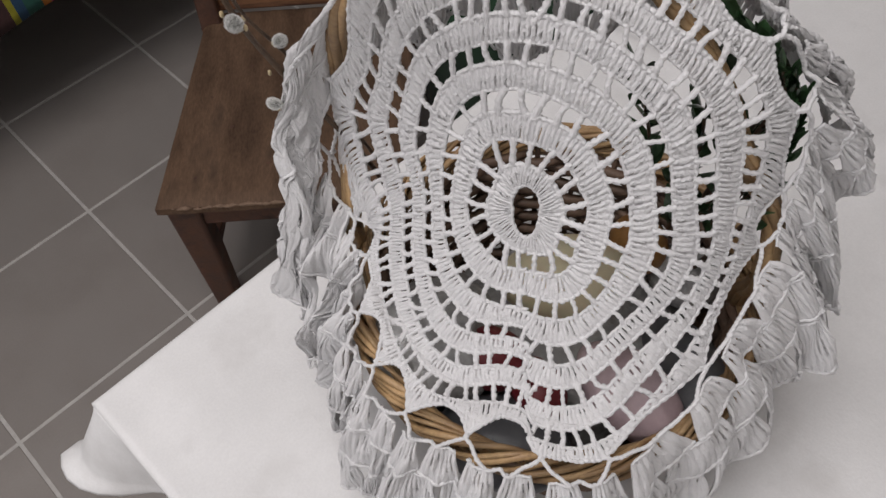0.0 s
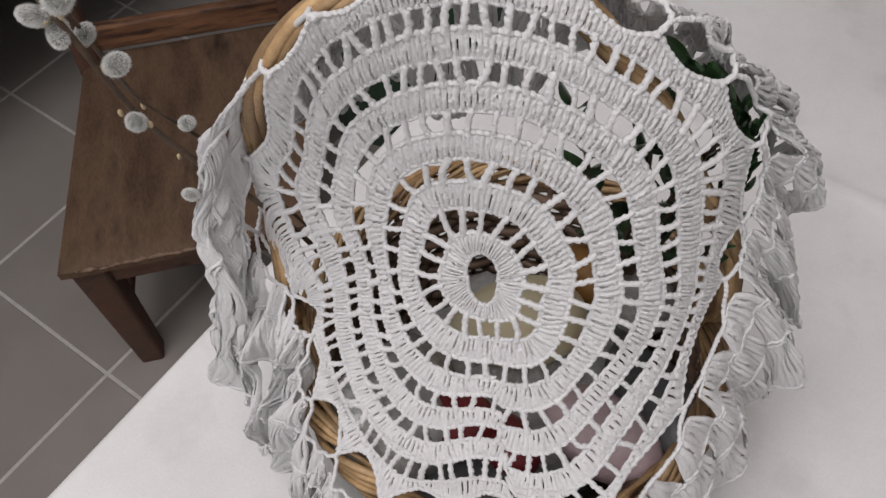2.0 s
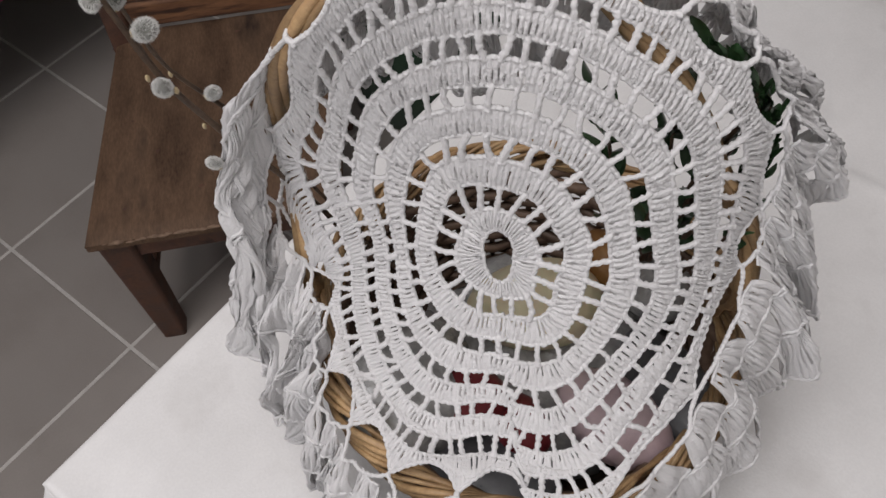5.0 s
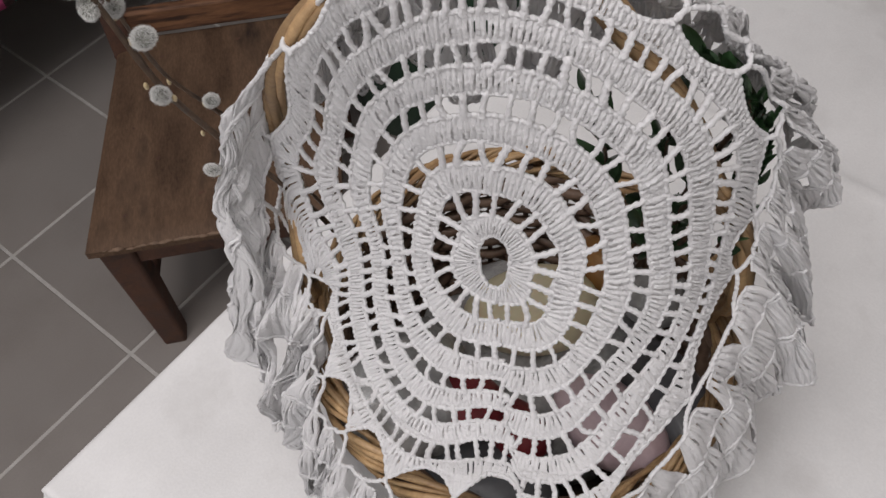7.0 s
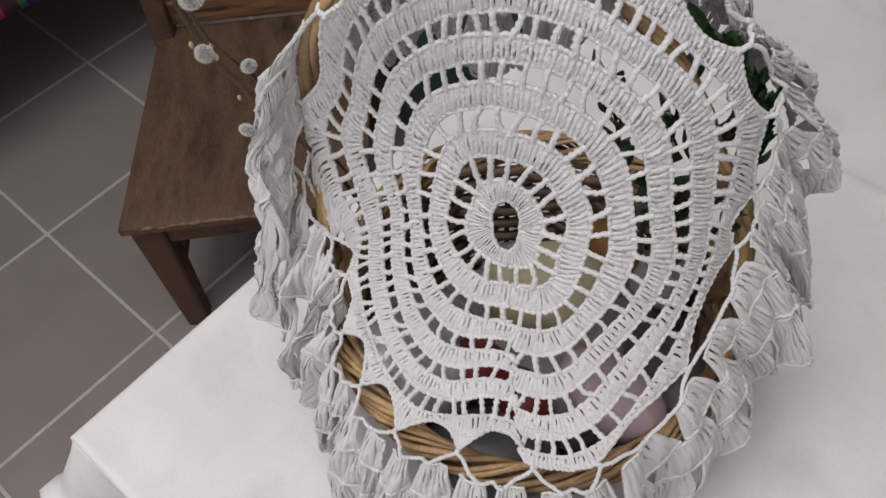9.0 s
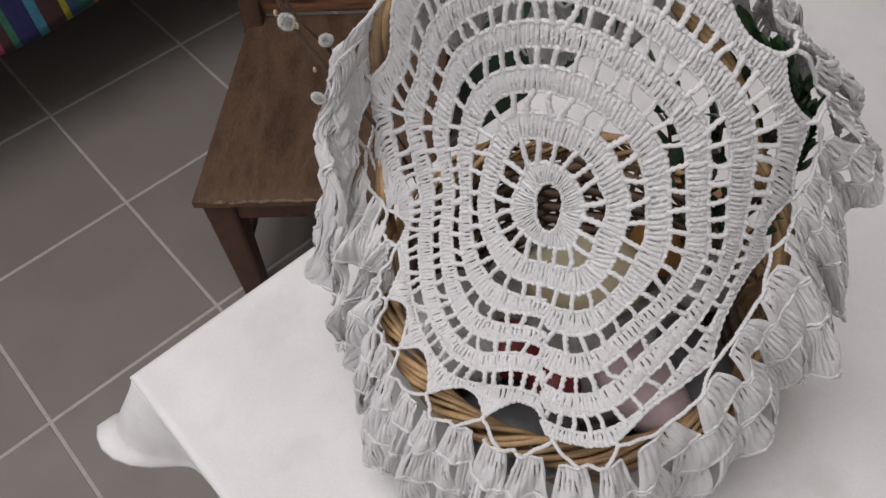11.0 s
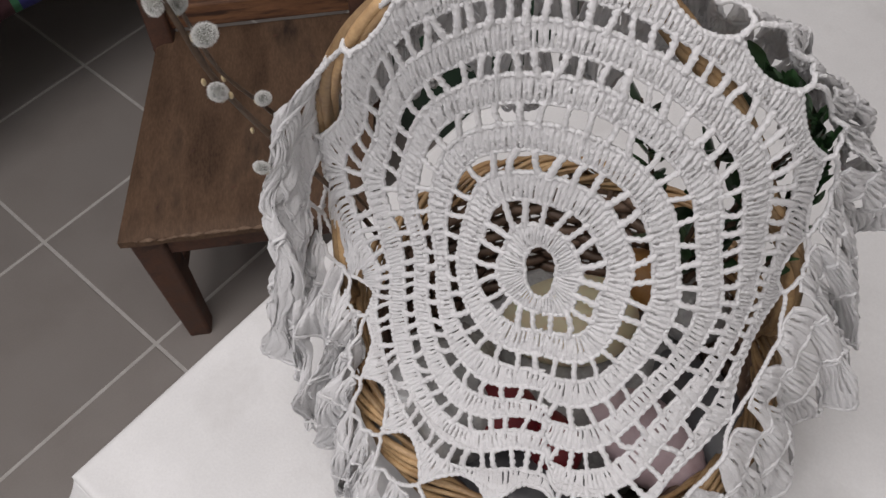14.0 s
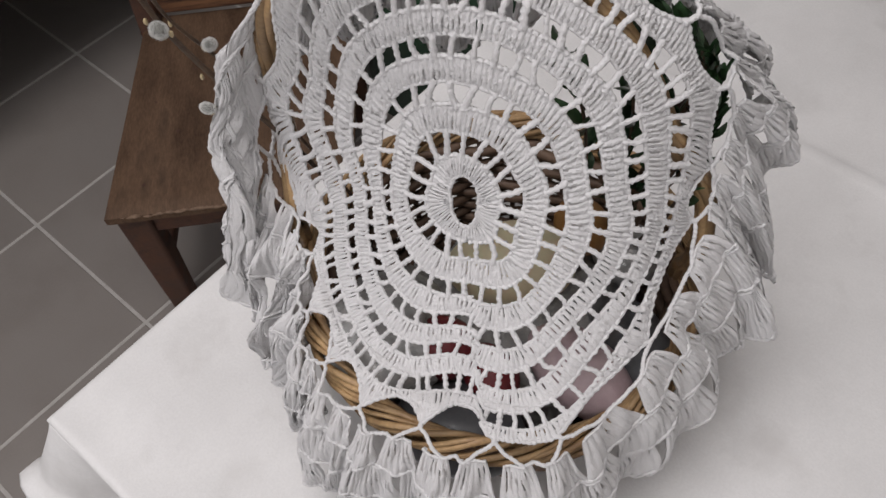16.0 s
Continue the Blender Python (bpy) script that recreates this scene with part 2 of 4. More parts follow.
# ---------------------------------------------------------------- room
TABLE = 0.831
X0, X1, Y0, Y1, CEIL = -2.4, 2.8, -3.2, 2.0, 3.0
floor = tagged(part("floor", board((X0, Y0, -0.10), (X1, Y1, -0.0012)), GROUT, smooth=False), "grey square porcelain floor tiles with pale grout", "floor", kind="structure")
for nm, lo, hi in (("wall_north", (X0, Y1, -0.1), (X1, Y1 + 0.15, CEIL)), ("wall_south", (X0, Y0 - 0.15, -0.1), (X1, Y0, CEIL)),
                   ("wall_east", (X1, Y0 - 0.15, -0.1), (X1 + 0.15, Y1 + 0.15, CEIL))):
    tagged(part(nm, board(lo, hi), WALL, smooth=False), "plain white painted wall", "wall", kind="structure")
tagged(part("ceiling", board((X0 - 0.15, Y0 - 0.15, CEIL), (X1 + 0.15, Y1 + 0.15, CEIL + 0.12)), WALL, smooth=False), "plain white ceiling", "ceiling", kind="structure")
# west wall, left open where the added fill light stands
g = Geo()
g.box((X0 - 0.15, Y0 - 0.15, -0.1), (X0, -2.0, CEIL))
g.box((X0 - 0.15, -0.6, -0.1), (X0, Y1 + 0.15, CEIL))
g.box((X0 - 0.15, -2.0, -0.1), (X0, -0.6, 1.25))
g.box((X0 - 0.15, -2.0, 2.55), (X0, -0.6, CEIL))
tagged(part("wall_west", g, WALL, smooth=False), "white painted wall with an opening added for the fill light", "wall", kind="structure")

# lamp on the ceiling
lamp = thing("ceiling_light", Matrix.Translation((LAMP_AT[0], LAMP_AT[1], CEIL)), "white square ceiling light fixture, switched on", "lamp")
part("housing", board((-0.34, -0.34, -0.05), (0.34, 0.34, -0.001)), LAMPWHITE, lamp, bevel=0.01)


# ---------------------------------------------------------------- table and cloth
TX, TY = -0.222, -1.382
table = thing("table", Matrix.Translation((0.50, -1.98, 0)), "wooden table hidden under a white tablecloth", "table")
part("tabletop", board((-0.715, -0.60, TABLE - 0.033), (0.76, 0.592, TABLE - 0.004)), TABLEWOOD, table, smooth=False)
for lx, ly in ((-0.66, 0.53), (-0.66, -0.54), (0.70, 0.53), (0.70, -0.54)):
    part("leg", board((lx - 0.03, ly - 0.03, 0), (lx + 0.03, ly + 0.03, TABLE - 0.034)), TABLEWOOD, table, smooth=False, bevel=0.004)


ROUND = 0.008


def cloth_mesh():
    """Flat top with a shallow crease and small waves, and a short overhang that flares at the corner."""
    g = Geo()
    edge_steps = np.array((0.0, 0.0002, 0.0007, 0.0016, 0.0028, 0.0043, 0.006, 0.008))
    xs = np.r_[TX + edge_steps, np.linspace(TX + 0.012, 1.262, 190)]
    ys = np.r_[TY - edge_steps, np.linspace(TY - 0.012, -2.575, 150)]
    X, Y = np.meshgrid(xs, ys)
    Z = np.full_like(X, TABLE)
    wob = np.array([[noise.noise((x * 7, y * 9, 0.3)) * 0.0036 + noise.noise((x * 16, y * 16, 2.3)) * 0.0017 + noise.noise((x * 35, y * 30, 5.3)) * 0.00022 for x in xs] for y in ys])
    crease = 0.003 * np.exp(-((X - 0.477) / 0.006) ** 2) + 0.0016 * smooth01(X, 0.44, 0.477) * (X < 0.477)
    edge = np.minimum(X - TX, TY - Y)
    Z = Z + (wob + crease) * smooth01(edge, 0.0, 0.03) - ROUND + np.sqrt(np.clip(ROUND ** 2 - np.clip(ROUND - edge, 0, None) ** 2, 0, None))
    g.grid(np.stack([X, Y, Z], -1))
    # overhang: along the side (x = TX), round the corner, and along the far side (y = TY)
    s = np.linspace(-1.19, 1.48, 420)
    drop = np.linspace(0, 1, 34)
    P = np.zeros((len(drop), len(s), 3))
    for j, q in enumerate(s):
        if q < 0:
            base, out = np.array((TX, TY + q, 0)), np.array((-1.0, 0, 0))
        else:
            base, out = np.array((TX + q, TY, 0)), np.array((0, 1.0, 0))
        w = float(1 - smooth01(abs(q), 0.0, 0.06))
        diag = np.array((-0.7071, 0.7071, 0))
        d = out * (1 - w) + diag * w
        d = d / np.linalg.norm(d)
        wave = 0.5 + 0.5 * math.sin(q * 21 + 0.6)
        flare = 0.001 + 0.001 * wave + 0.070 * math.exp(-(abs(q + 0.008) / (0.031 if q < -0.008 else 0.016)) ** 2.6)
        side = np.array((0.7071, 0.7071, 0)) * 0.014 * math.tanh(q / 0.012) * math.exp(-(q / 0.045) ** 2)
        length = 0.125 + 0.006 * math.sin(q * 9) - 0.022 * math.exp(-((q + 0.005) / 0.05) ** 2)
        for i, t in enumerate(drop):
            lip = float(smooth01(t, 0.80, 1.0))
            P[i, j] = base + d * (flare * (0.80 * t + 0.22 * lip)) + side * t + np.array((0, 0, TABLE - ROUND - length * (t - 0.04 * lip)))
    g.grid(P)
    return g


tablecloth = tagged(part("tablecloth", cloth_mesh(), CLOTH), "plain white linen tablecloth with a fold crease, lying on the table", "tablecloth")
sol = tablecloth.modifiers.new("thickness", "SOLIDIFY")
sol.thickness, sol.offset = 0.0012, 0


# ---------------------------------------------------------------- basket frame: u across, v away from the eye, z up from the cloth
BU, BV, BO = Vector((0.563, -0.826, 0)).normalized(), Vector((0.826, 0.563, 0)).normalized(), Vector((0.045, -1.675, TABLE + 0.0015))
BASKET = Matrix(((BU.x, BV.x, 0, BO.x), (BU.y, BV.y, 0, BO.y), (0, 0, 1, BO.z), (0, 0, 0, 1)))
VC, RIM_R, RIM_Z = 0.048, 0.146, 0.142


SHEET = (-0.0016, -0.0346, 0.0654, 0.0705, 0.023, -0.0531, 0.0317, -0.0473, 0.0177, 0.0333)


def sheet_v(u, z):
    x, w = np.clip(u, -0.18, 0.17) / 0.15, (np.clip(z, 0.13, 0.46) - 0.28) / 0.15
    c = SHEET
    return c[0] + c[1] * x + c[2] * w + c[3] * x * x + c[4] * x * w + c[5] * w * w + c[6] * x ** 3 + c[7] * x * x * w + c[8] * x * w * w + c[9] * w ** 3


def arch(a):
    """The handle's centre line, a from 0 (one foot) to pi (the other)."""
    a = np.asarray(a, float)
    n = 2 / 2.8
    du = -np.sign(np.cos(a)) * np.abs(np.cos(a)) ** n * 0.143
    dz = np.abs(np.sin(a)) ** n * 0.297
    z = 0.142 + dz - 0.026 * smooth01(du, -0.01, 0.06) * smooth01(dz, 0.02, 0.2)
    z = z + 0.005 * smooth01(-du, 0.0, 0.06) * smooth01(dz, 0.1, 0.2)
    u = -0.010 + du - 0.026 * smooth01(du, 0.02, 0.10) * smooth01(z, 0.24, 0.34) - 0.011 * smooth01(-du, -0.01, 0.06) * smooth01(dz, 0.05, 0.15)
    lean = smooth01(z, 0.15, 0.24)
    v = (sheet_v(u, z) + 0.0105) * lean + 0.052 * (1 - lean)
    return np.stack([u, v, z], -1)


def helix(centre, turns, radius, phase, closed=False, squash=1.0):
    c = np.asarray(centre, float)
    t = (np.roll(c, -1, 0) - np.roll(c, 1, 0)) if closed else np.gradient(c, axis=0)
    t /= np.linalg.norm(t, axis=1)[:, None]
    ref = np.array((0, 0, 1.0)) if closed else np.array((0, 1.0, 0))
    a = np.cross(t, ref)
    a /= np.linalg.norm(a, axis=1)[:, None]
    b = np.cross(a, t)
    ang = phase + np.linspace(0, 2 * np.pi * turns, len(c), endpoint=not closed)
    return c + radius * (np.cos(ang)[:, None] * a + squash * np.sin(ang)[:, None] * b)


basket = thing("wicker_basket", BASKET, "round peeled-willow wicker basket with an arched handle, on the tablecloth", "basket")
handle_line = arch(np.linspace(0.0, np.pi, 150))
for i in range(6):
    g = Geo()
    g.tube(helix(handle_line, 2.2, 0.0042, i * 2 * np.pi / 6), 0.0030 + 0.0004 * (i % 3), 8)
    part("handle_cane", g, WICKER, basket)
ring = lambda r, z, n=260: np.stack([r * np.cos(np.arange(n) * 2 * np.pi / n), VC + r * np.sin(np.arange(n) * 2 * np.pi / n), np.full(n, z)], -1)
RIM_CANES = 14
for i in range(RIM_CANES):
    g = Geo()
    wob = np.array([[0.0017 * math.sin(q * 7 + i * 2.3), 0.0012 * math.cos(q * 9 + i), 0.0020 * math.sin(q * 11 + i * 1.7) + 0.0008 * math.sin(q * 23 + i)] for q in np.arange(260) * 2 * np.pi / 260])
    thick = (0.0021 + 0.0004 * math.sin(i * 2.1)) * (1 + 0.12 * np.sin(np.arange(260) * 2 * np.pi / 260 * 5 + i * 1.3))
    g.tube(helix(ring(RIM_R, RIM_Z - 0.006), 5, 0.0072, i * 2 * np.pi / RIM_CANES + 0.15 * math.sin(i * 3.7), True, 2.0) + wob, thick, 7, closed=True)
    part("rim_cane", g, WICKER, basket)
STAKES = 26
side_r = lambda z: 0.112 + 0.030 * (z / 0.14) ** 0.8
for i in range(STAKES):
    a = (i + 0.3) * 2 * np.pi / STAKES
    z = np.linspace(0.004, RIM_Z - 0.004, 8)
    r = side_r(z)
    g = Geo()
    g.tube(np.stack([r * np.cos(a), VC + r * np.sin(a), z], -1), 0.0026, 6)
    part("stake", g, WICKER_SHADED, basket)
for k in range(16):
    z0 = 0.008 + k * 0.0078
    n = 26 * 6
    a = np.arange(n) * 2 * np.pi / n
    r = side_r(z0) + 0.0042 * np.cos(a * STAKES / 2 - 0.3 * STAKES / 2 * 2 * np.pi / STAKES + k * np.pi)
    g = Geo()
    g.tube(np.stack([r * np.cos(a), VC + r * np.sin(a), z0 + 0.0008 * np.sin(5 * a + k)], -1), 0.0051, 6, closed=True)
    part("weaver", g, WICKER_SHADED, basket)
g = Geo()
rr, aa = np.linspace(0.001, 0.113, 12), np.linspace(0, 2 * np.pi, 49)
g.grid([[(r * math.cos(a), VC + r * math.sin(a), 0.006 + 0.002 * math.sin(r * 900)) for a in aa] for r in rr])
g.grid([[(r * math.cos(a), VC + r * math.sin(a), 0.0005) for a in aa] for r in rr])
part("base", g, WICKER_SHADED, basket)


# ---------------------------------------------------------------- crocheted doily
CU, CZ = -0.0234, 0.2784
SEAM = math.radians(-81)
# radius of row k at angle a: sum over h of (k*p + k*k*q + k*k*k*r) * cos / sin (h a), in tenths of a millimetre
WAVES = [(359.5, -40.35, 3.74), (-32.34, 22.94, -3.08), (2.7, 12.01, -1.46), (-22.39, -3.09, 1.02), (27.82, -10.39, 1.33),
         (-0.59, 7.97, -1.12), (-28.3, 9.63, -1.42), (-22.26, 8.31, -1.03), (19.05, -15.3, 2.29), (-4.05, 2.48, -0.55),
         (1.93, 2.06, -0.29), (-6.92, 7.69, -1.03), (18.05, -11.72, 1.51), (2.34, -1.79, 0.14), (12.85, -8.83, 1.16)]


def outer_radius(k, a):
    k, a = np.broadcast_arrays(np.asarray(k, float), np.asarray(a, float))
    far = np.clip(k - 5.5, 0, None)
    k = np.minimum(k, 5.5)
    out = WAVES[0][0] * k + WAVES[0][1] * k * k + WAVES[0][2] * k ** 3
    for i, (p, q, r) in enumerate(WAVES[1:]):
        h = i // 2 + 1
        out = out + (p * k + q * k * k + r * k ** 3) * (np.cos(h * a) if i % 2 == 0 else np.sin(h * a))
    d = (a - SEAM + np.pi) % (2 * np.pi) - np.pi
    out = out + 20.0 * np.tanh(d / 0.014) * np.exp(-np.abs(d) / 0.32) * np.clip(k - 1.7, 0, None) * (1 - 0.75 * np.clip((k - 5.0) / 0.6, 0, 1))
    pinch = (a - math.radians(-147) + np.pi) % (2 * np.pi) - np.pi
    out = out - 150.0 * np.exp(-(pinch / 0.11) ** 2) * (np.clip(k - 4.0, 0, None) / 1.5) ** 2
    return out * 1e-4 + far * 0.023


def row_radius(k, a):
    """Inside the first row the rings close smoothly on an oval hole."""
    k, a = np.broadcast_arrays(np.asarray(k, float), np.asarray(a, float))
    hole = 1 / np.sqrt((np.cos(a) / 0.0098) ** 2 + (np.sin(a) / 0.0162) ** 2)
    t = np.clip((k - 0.37) / 0.63, -0.5, 1)
    return np.where(k < 1, hole + (outer_radius(np.ones_like(k), a) - hole) * t, outer_radius(k, a))


def lace(k, a):
    """A point of the doily at row k (0 the centre, about 5.8 the points of the star) and angle a; it lies over the basket's rim."""
    r = row_radius(k, a)
    u, z = CU + r * np.cos(a), CZ + r * np.sin(a)
    v = sheet_v(u, z)
    on_rim = 0.021 * smooth01(np.hypot(u, v - VC), 0.116, 0.140) * (1 - smooth01(z, 0.158, 0.195))
    return np.stack([u + 0.08 * on_rim, v - 0.33 * on_rim, z + 0.94 * on_rim], -1)


def lace_normal(k, a):
    e = 0.02
    du = lace(np.asarray(k) + e, a) - lace(np.asarray(k) - e, a)
    da = lace(k, np.asarray(a) + e) - lace(k, np.asarray(a) - e)
    n = np.cross(da, du)
    n /= np.linalg.norm(n, axis=-1)[..., None] + 1e-12
    return np.where(n[..., 1:2] > 0, -n, n)


# the star edge: angle (degrees) and row of each point, and the row of the hollow after it
TIP_ANGLE = [92, 105.3, 116, 130.3, 171, 201, 214, 221, 229, 236, 245, 260.5, 283, 300.5, 326, 350.5, 364, 385.4, 404.9, 422, 437]
TIP_ROW = [5.8, 5.88, 5.87, 5.92, 5.92, 6.45, 6.45, 5.5, 6.15, 6.12, 5.95, 5.86, 5.64, 5.6, 5.98, 5.99, 6.05, 5.78, 5.88, 5.87, 5.84]
HOLLOW_ROW = [5.43, 5.55, 5.6, 5.84, 5.72, 6.35, 5.36, 5.42, 5.46, 5.42, 5.38, 5.5, 5.58, 5.36, 5.45, 5.62, 5.72, 5.5, 5.58, 5.56, 5.5]
STARS = len(TIP_ANGLE)
_ang = np.radians([q - 360 for q in TIP_ANGLE] + TIP_ANGLE + [q + 360 for q in TIP_ANGLE])


def star_at(x):
    """The angle x star spacings on from the first point of the star edge."""
    return np.interp(np.asarray(x, float), np.arange(-STARS, 2 * STARS), _ang)


def star_of(a):
    return np.interp(a, _ang, np.arange(-STARS, 2 * STARS))


def edge_row(a):
    """The star edge: high at the points, hollow between them."""
    x = star_of((np.asarray(a, float) - 1.6) % (2 * np.pi) + 1.6) % STARS
    i = np.floor(x).astype(int) % STARS
    f = x - np.floor(x)
    tip = np.where(f < 0.5, np.take(TIP_ROW, i), np.take(TIP_ROW, (i + 1) % STARS))
    low = np.take(HOLLOW_ROW, i)
    return low + (tip - low) * np.abs(2 * f - 1) ** 2.0


FINE = np.linspace(SEAM, SEAM + 2 * np.pi, 1441)
FACE = np.array((-0.04, -0.48, 0.876))


def facing(v):
    """The part of v that lies in the doily's mean plane."""
    return v - (v @ FACE)[..., None] * FACE


def square_to(k):
    """How the stitches of row k must slant, angle to row, to stand square to it in the doily's mean plane; a function of the angle."""
    kk = np.full_like(FINE, k)
    lk, la = facing(lace(kk + 0.05, FINE) - lace(kk - 0.05, FINE)) / 0.1, facing(lace(kk, FINE + 0.02) - lace(kk, FINE - 0.02)) / 0.04
    raw = np.clip(-(lk * la).sum(-1) / (la * la).sum(-1), -0.25, 0.25)
    w = np.hanning(61)
    soft = np.convolve(np.r_[raw[-31:-1], raw, raw[1:31]], w / w.sum(), "valid")
    return lambda a: np.interp((np.asarray(a) - SEAM) % (2 * np.pi) + SEAM, FINE, soft)


def along_row(k, count, start=0.0):
    """Angles of count points along row k from the seam on: evenly by length near the centre, evenly by star point at the edge."""
    p = facing(lace(np.full_like(FINE, k), FINE))
    s = np.r_[0, np.cumsum(np.linalg.norm(np.diff(p, axis=0), axis=1))]
    f = ((np.arange(count) + start) % count) / count
    x0 = float(star_of(SEAM + 2 * np.pi))
    w = 0.75 * float(smooth01(k, 2.0, 5.0))
    return (1 - w) * np.interp(f * s[-1], s, FINE) + w * (star_at(x0 + f * STARS) - 2 * np.pi), s[-1]


def chain_ring(g, k, seed, rad=0.00125, bead=0.0034, lift=0.0):
    """A row of chain stitches along row k, a number or a function of the angle."""
    base = k if not callable(k) else 5.5
    _, length = along_row(base, 4)
    n = int(length / bead) * 5
    a, _ = along_row(base, n)
    rng = np.random.RandomState(seed)
    ph = np.arange(n) * 2 * np.pi / 5
    row = k(a) if callable(k) else np.full(n, float(k))
    slow = np.convolve(rng.randn(n + 24), np.ones(25) / 5, "valid")
    kk = row + 0.007 * np.sin(ph) + 0.004 * rng.randn(n) + 0.016 * slow
    p = lace(kk, a) + lace_normal(kk, a) * (lift + 0.0003 * np.sin(ph + 1.0))[:, None]
    g.tube(p, rad * (1 + 0.06 * np.sin(ph + 0.7) + 0.035 * rng.randn(n)), 6, flat=0.85, up=(0, -0.7, 0.7))


RIB = 6


def ribbed(g, place, normal, many, rows, rng, slit=0.62, depth=0.0011, closed=False):
    """Tall stitches lying close together: a thick ribbed sheet, wrapped strands on its face and slits between some of them.
    place, normal: functions of (across, in stitches; along, 0 to 1)."""
    cols = many * RIB + 1
    q = np.arange(cols) / RIB
    t = np.linspace(0, 1, rows)[:, None]
    ids = np.minimum(np.floor(q).astype(int), many - 1)
    lean = np.convolve(rng.randn(many + 9), np.ones(9) / 4, "valid")[:many + 1] * 0.25 + 0.16 * rng.randn(many + 1)
    if closed:
        lean[-1] = lean[0]
    bound = np.interp(q, np.arange(many + 1), lean)[None]
    ends = 0.03 * rng.randn(2, many)[:, ids]
    along = t + ends[0][None] * (1 - t) + ends[1][None] * t
    x = q[None] + bound * (t - 0.5)
    p, n = place(x, along), normal(x, along)
    phase = (q - np.floor(q))[None]
    tall = (1 + 0.22 * rng.randn(many))[ids][None]
    turn = (rng.rand(many) * 6.28)[ids][None]
    body = depth * tall * np.abs(np.sin(np.pi * phase)) ** 0.55 * (0.72 + 0.28 * np.sin(np.pi * np.clip(t, 0, 1)))
    body = body + 0.00030 * np.sin(t * 7 * np.pi + phase * 3 + turn) + 0.00026 * rng.randn(rows, cols) + 0.0007 * np.sin(np.pi * t) - 0.0003
    front, back = p + n * body[..., None], p - n * (0.0007 + 0.4 * body)[..., None]
    cut = set()
    for b in range(1, many):
        if rng.rand() < slit:
            r0 = int(rng.randint(1, 3))
            r1 = int(rng.randint(r0 + 2, max(r0 + 3, rows - 3)))
            cut |= {(r, b * RIB - 1) for r in range(r0, r1)} | {(r, b * RIB) for r in range(r0 + (rng.rand() < 0.5), r1 - (rng.rand() < 0.5))}
    k = rows * cols
    faces = []
    for r in range(rows - 1):
        for c in range(cols - 1):
            if (r, c) not in cut:
                a, b, d, e = r * cols + c, r * cols + c + 1, (r + 1) * cols + c + 1, (r + 1) * cols + c
                faces += [(a, b, d, e), (k + e, k + d, k + b, k + a)]
    g.add(np.concatenate([front.reshape(-1, 3), back.reshape(-1, 3)]), faces)


def stitch_band(k0, k1, seed, count):
    """A band of tall stitches between two rows, with a chain along each edge. k1: a row, or a function of the angle."""
    g = Geo()
    rng = np.random.RandomState(seed)
    km = (k0 + (5.55 if callable(k1) else k1)) / 2
    slant = square_to(km)
    a, _ = along_row(km, count)
    a = np.r_[a, a[0] + 2 * np.pi]

    def spot(x, t):
        ang = np.interp(x, np.arange(count + 1), a)
        top = k1(ang + slant(ang) * (k1(ang) - km)) if callable(k1) else k1
        k = k0 - 0.02 + (top - k0 + 0.02) * t
        return k, ang + slant(ang) * (k - km)

    ribbed(g, lambda x, t: lace(*spot(x, t)), lambda x, t: lace_normal(*spot(x, t)), count, 11, rng, closed=True)
    chain_ring(g, k0, seed + 1, 0.00125, lift=-0.0002)
    chain_ring(g, k1, seed + 2, 0.0014, lift=-0.0001)
    return g


def mesh_posts(k0, k1, count, seed):
    """Single tall posts that leave square holes between two bands, a mesh each."""
    rng = np.random.RandomState(seed)
    a, length = along_row((k0 + k1) / 2, count, 0.5)
    step = 2 * np.pi / count
    slant = square_to((k0 + k1) / 2)(a)
    t = np.linspace(0, 1, 12)
    made = []
    for i in range(count):
        g = Geo()
        k = k0 - 0.04 + (k1 - k0 + 0.08) * t
        bow = 0.06 * rng.randn() * step * np.sin(t * np.pi)
        ang = a[i] + step * (0.05 * rng.randn() + 0.10 * rng.randn() * (t - 0.5) * 2) + bow + slant[i] * (k - (k0 + k1) / 2)
        p = lace(k, ang) + lace_normal(k, ang) * (0.0011 * np.sin(t * np.pi) ** 0.6 - 0.0006)[:, None] + 0.00018 * rng.randn(len(t), 3)
        r = 0.00172 * (1 + 0.10 * rng.randn()) * (1 + 0.30 * np.abs(2 * t - 1) ** 3)
        g.tube(p, r * (1 + 0.11 * np.sin(t * 22 + i)), 8, 0.16, 700, caps=False, phase=rng.rand() * 6)
        made.append(g)
    return made


doily = thing("crocheted_doily", BASKET, "white crocheted cotton doily with ruffled edge, draped over the basket", "doily")
MESH_ROWS = ((1, 20), (2, 31), (3, 44), (4, 62), (5, 84))
part("centre_ring", stitch_band(0.37, 0.775, 11, 62), YARN, doily)
for k, count in MESH_ROWS:
    for post in mesh_posts(k - 0.225, k + 0.225, count, 30 + k):
        part("filet_post", post, YARN, doily)
    if k < 5:
        part("stitch_band", stitch_band(k + 0.23, k + 0.77, 50 + k * 5, (0, 98, 142, 190, 250)[k]), YARN, doily)
part("star_band", stitch_band(5.23, edge_row, 90, 296), YARN, doily)

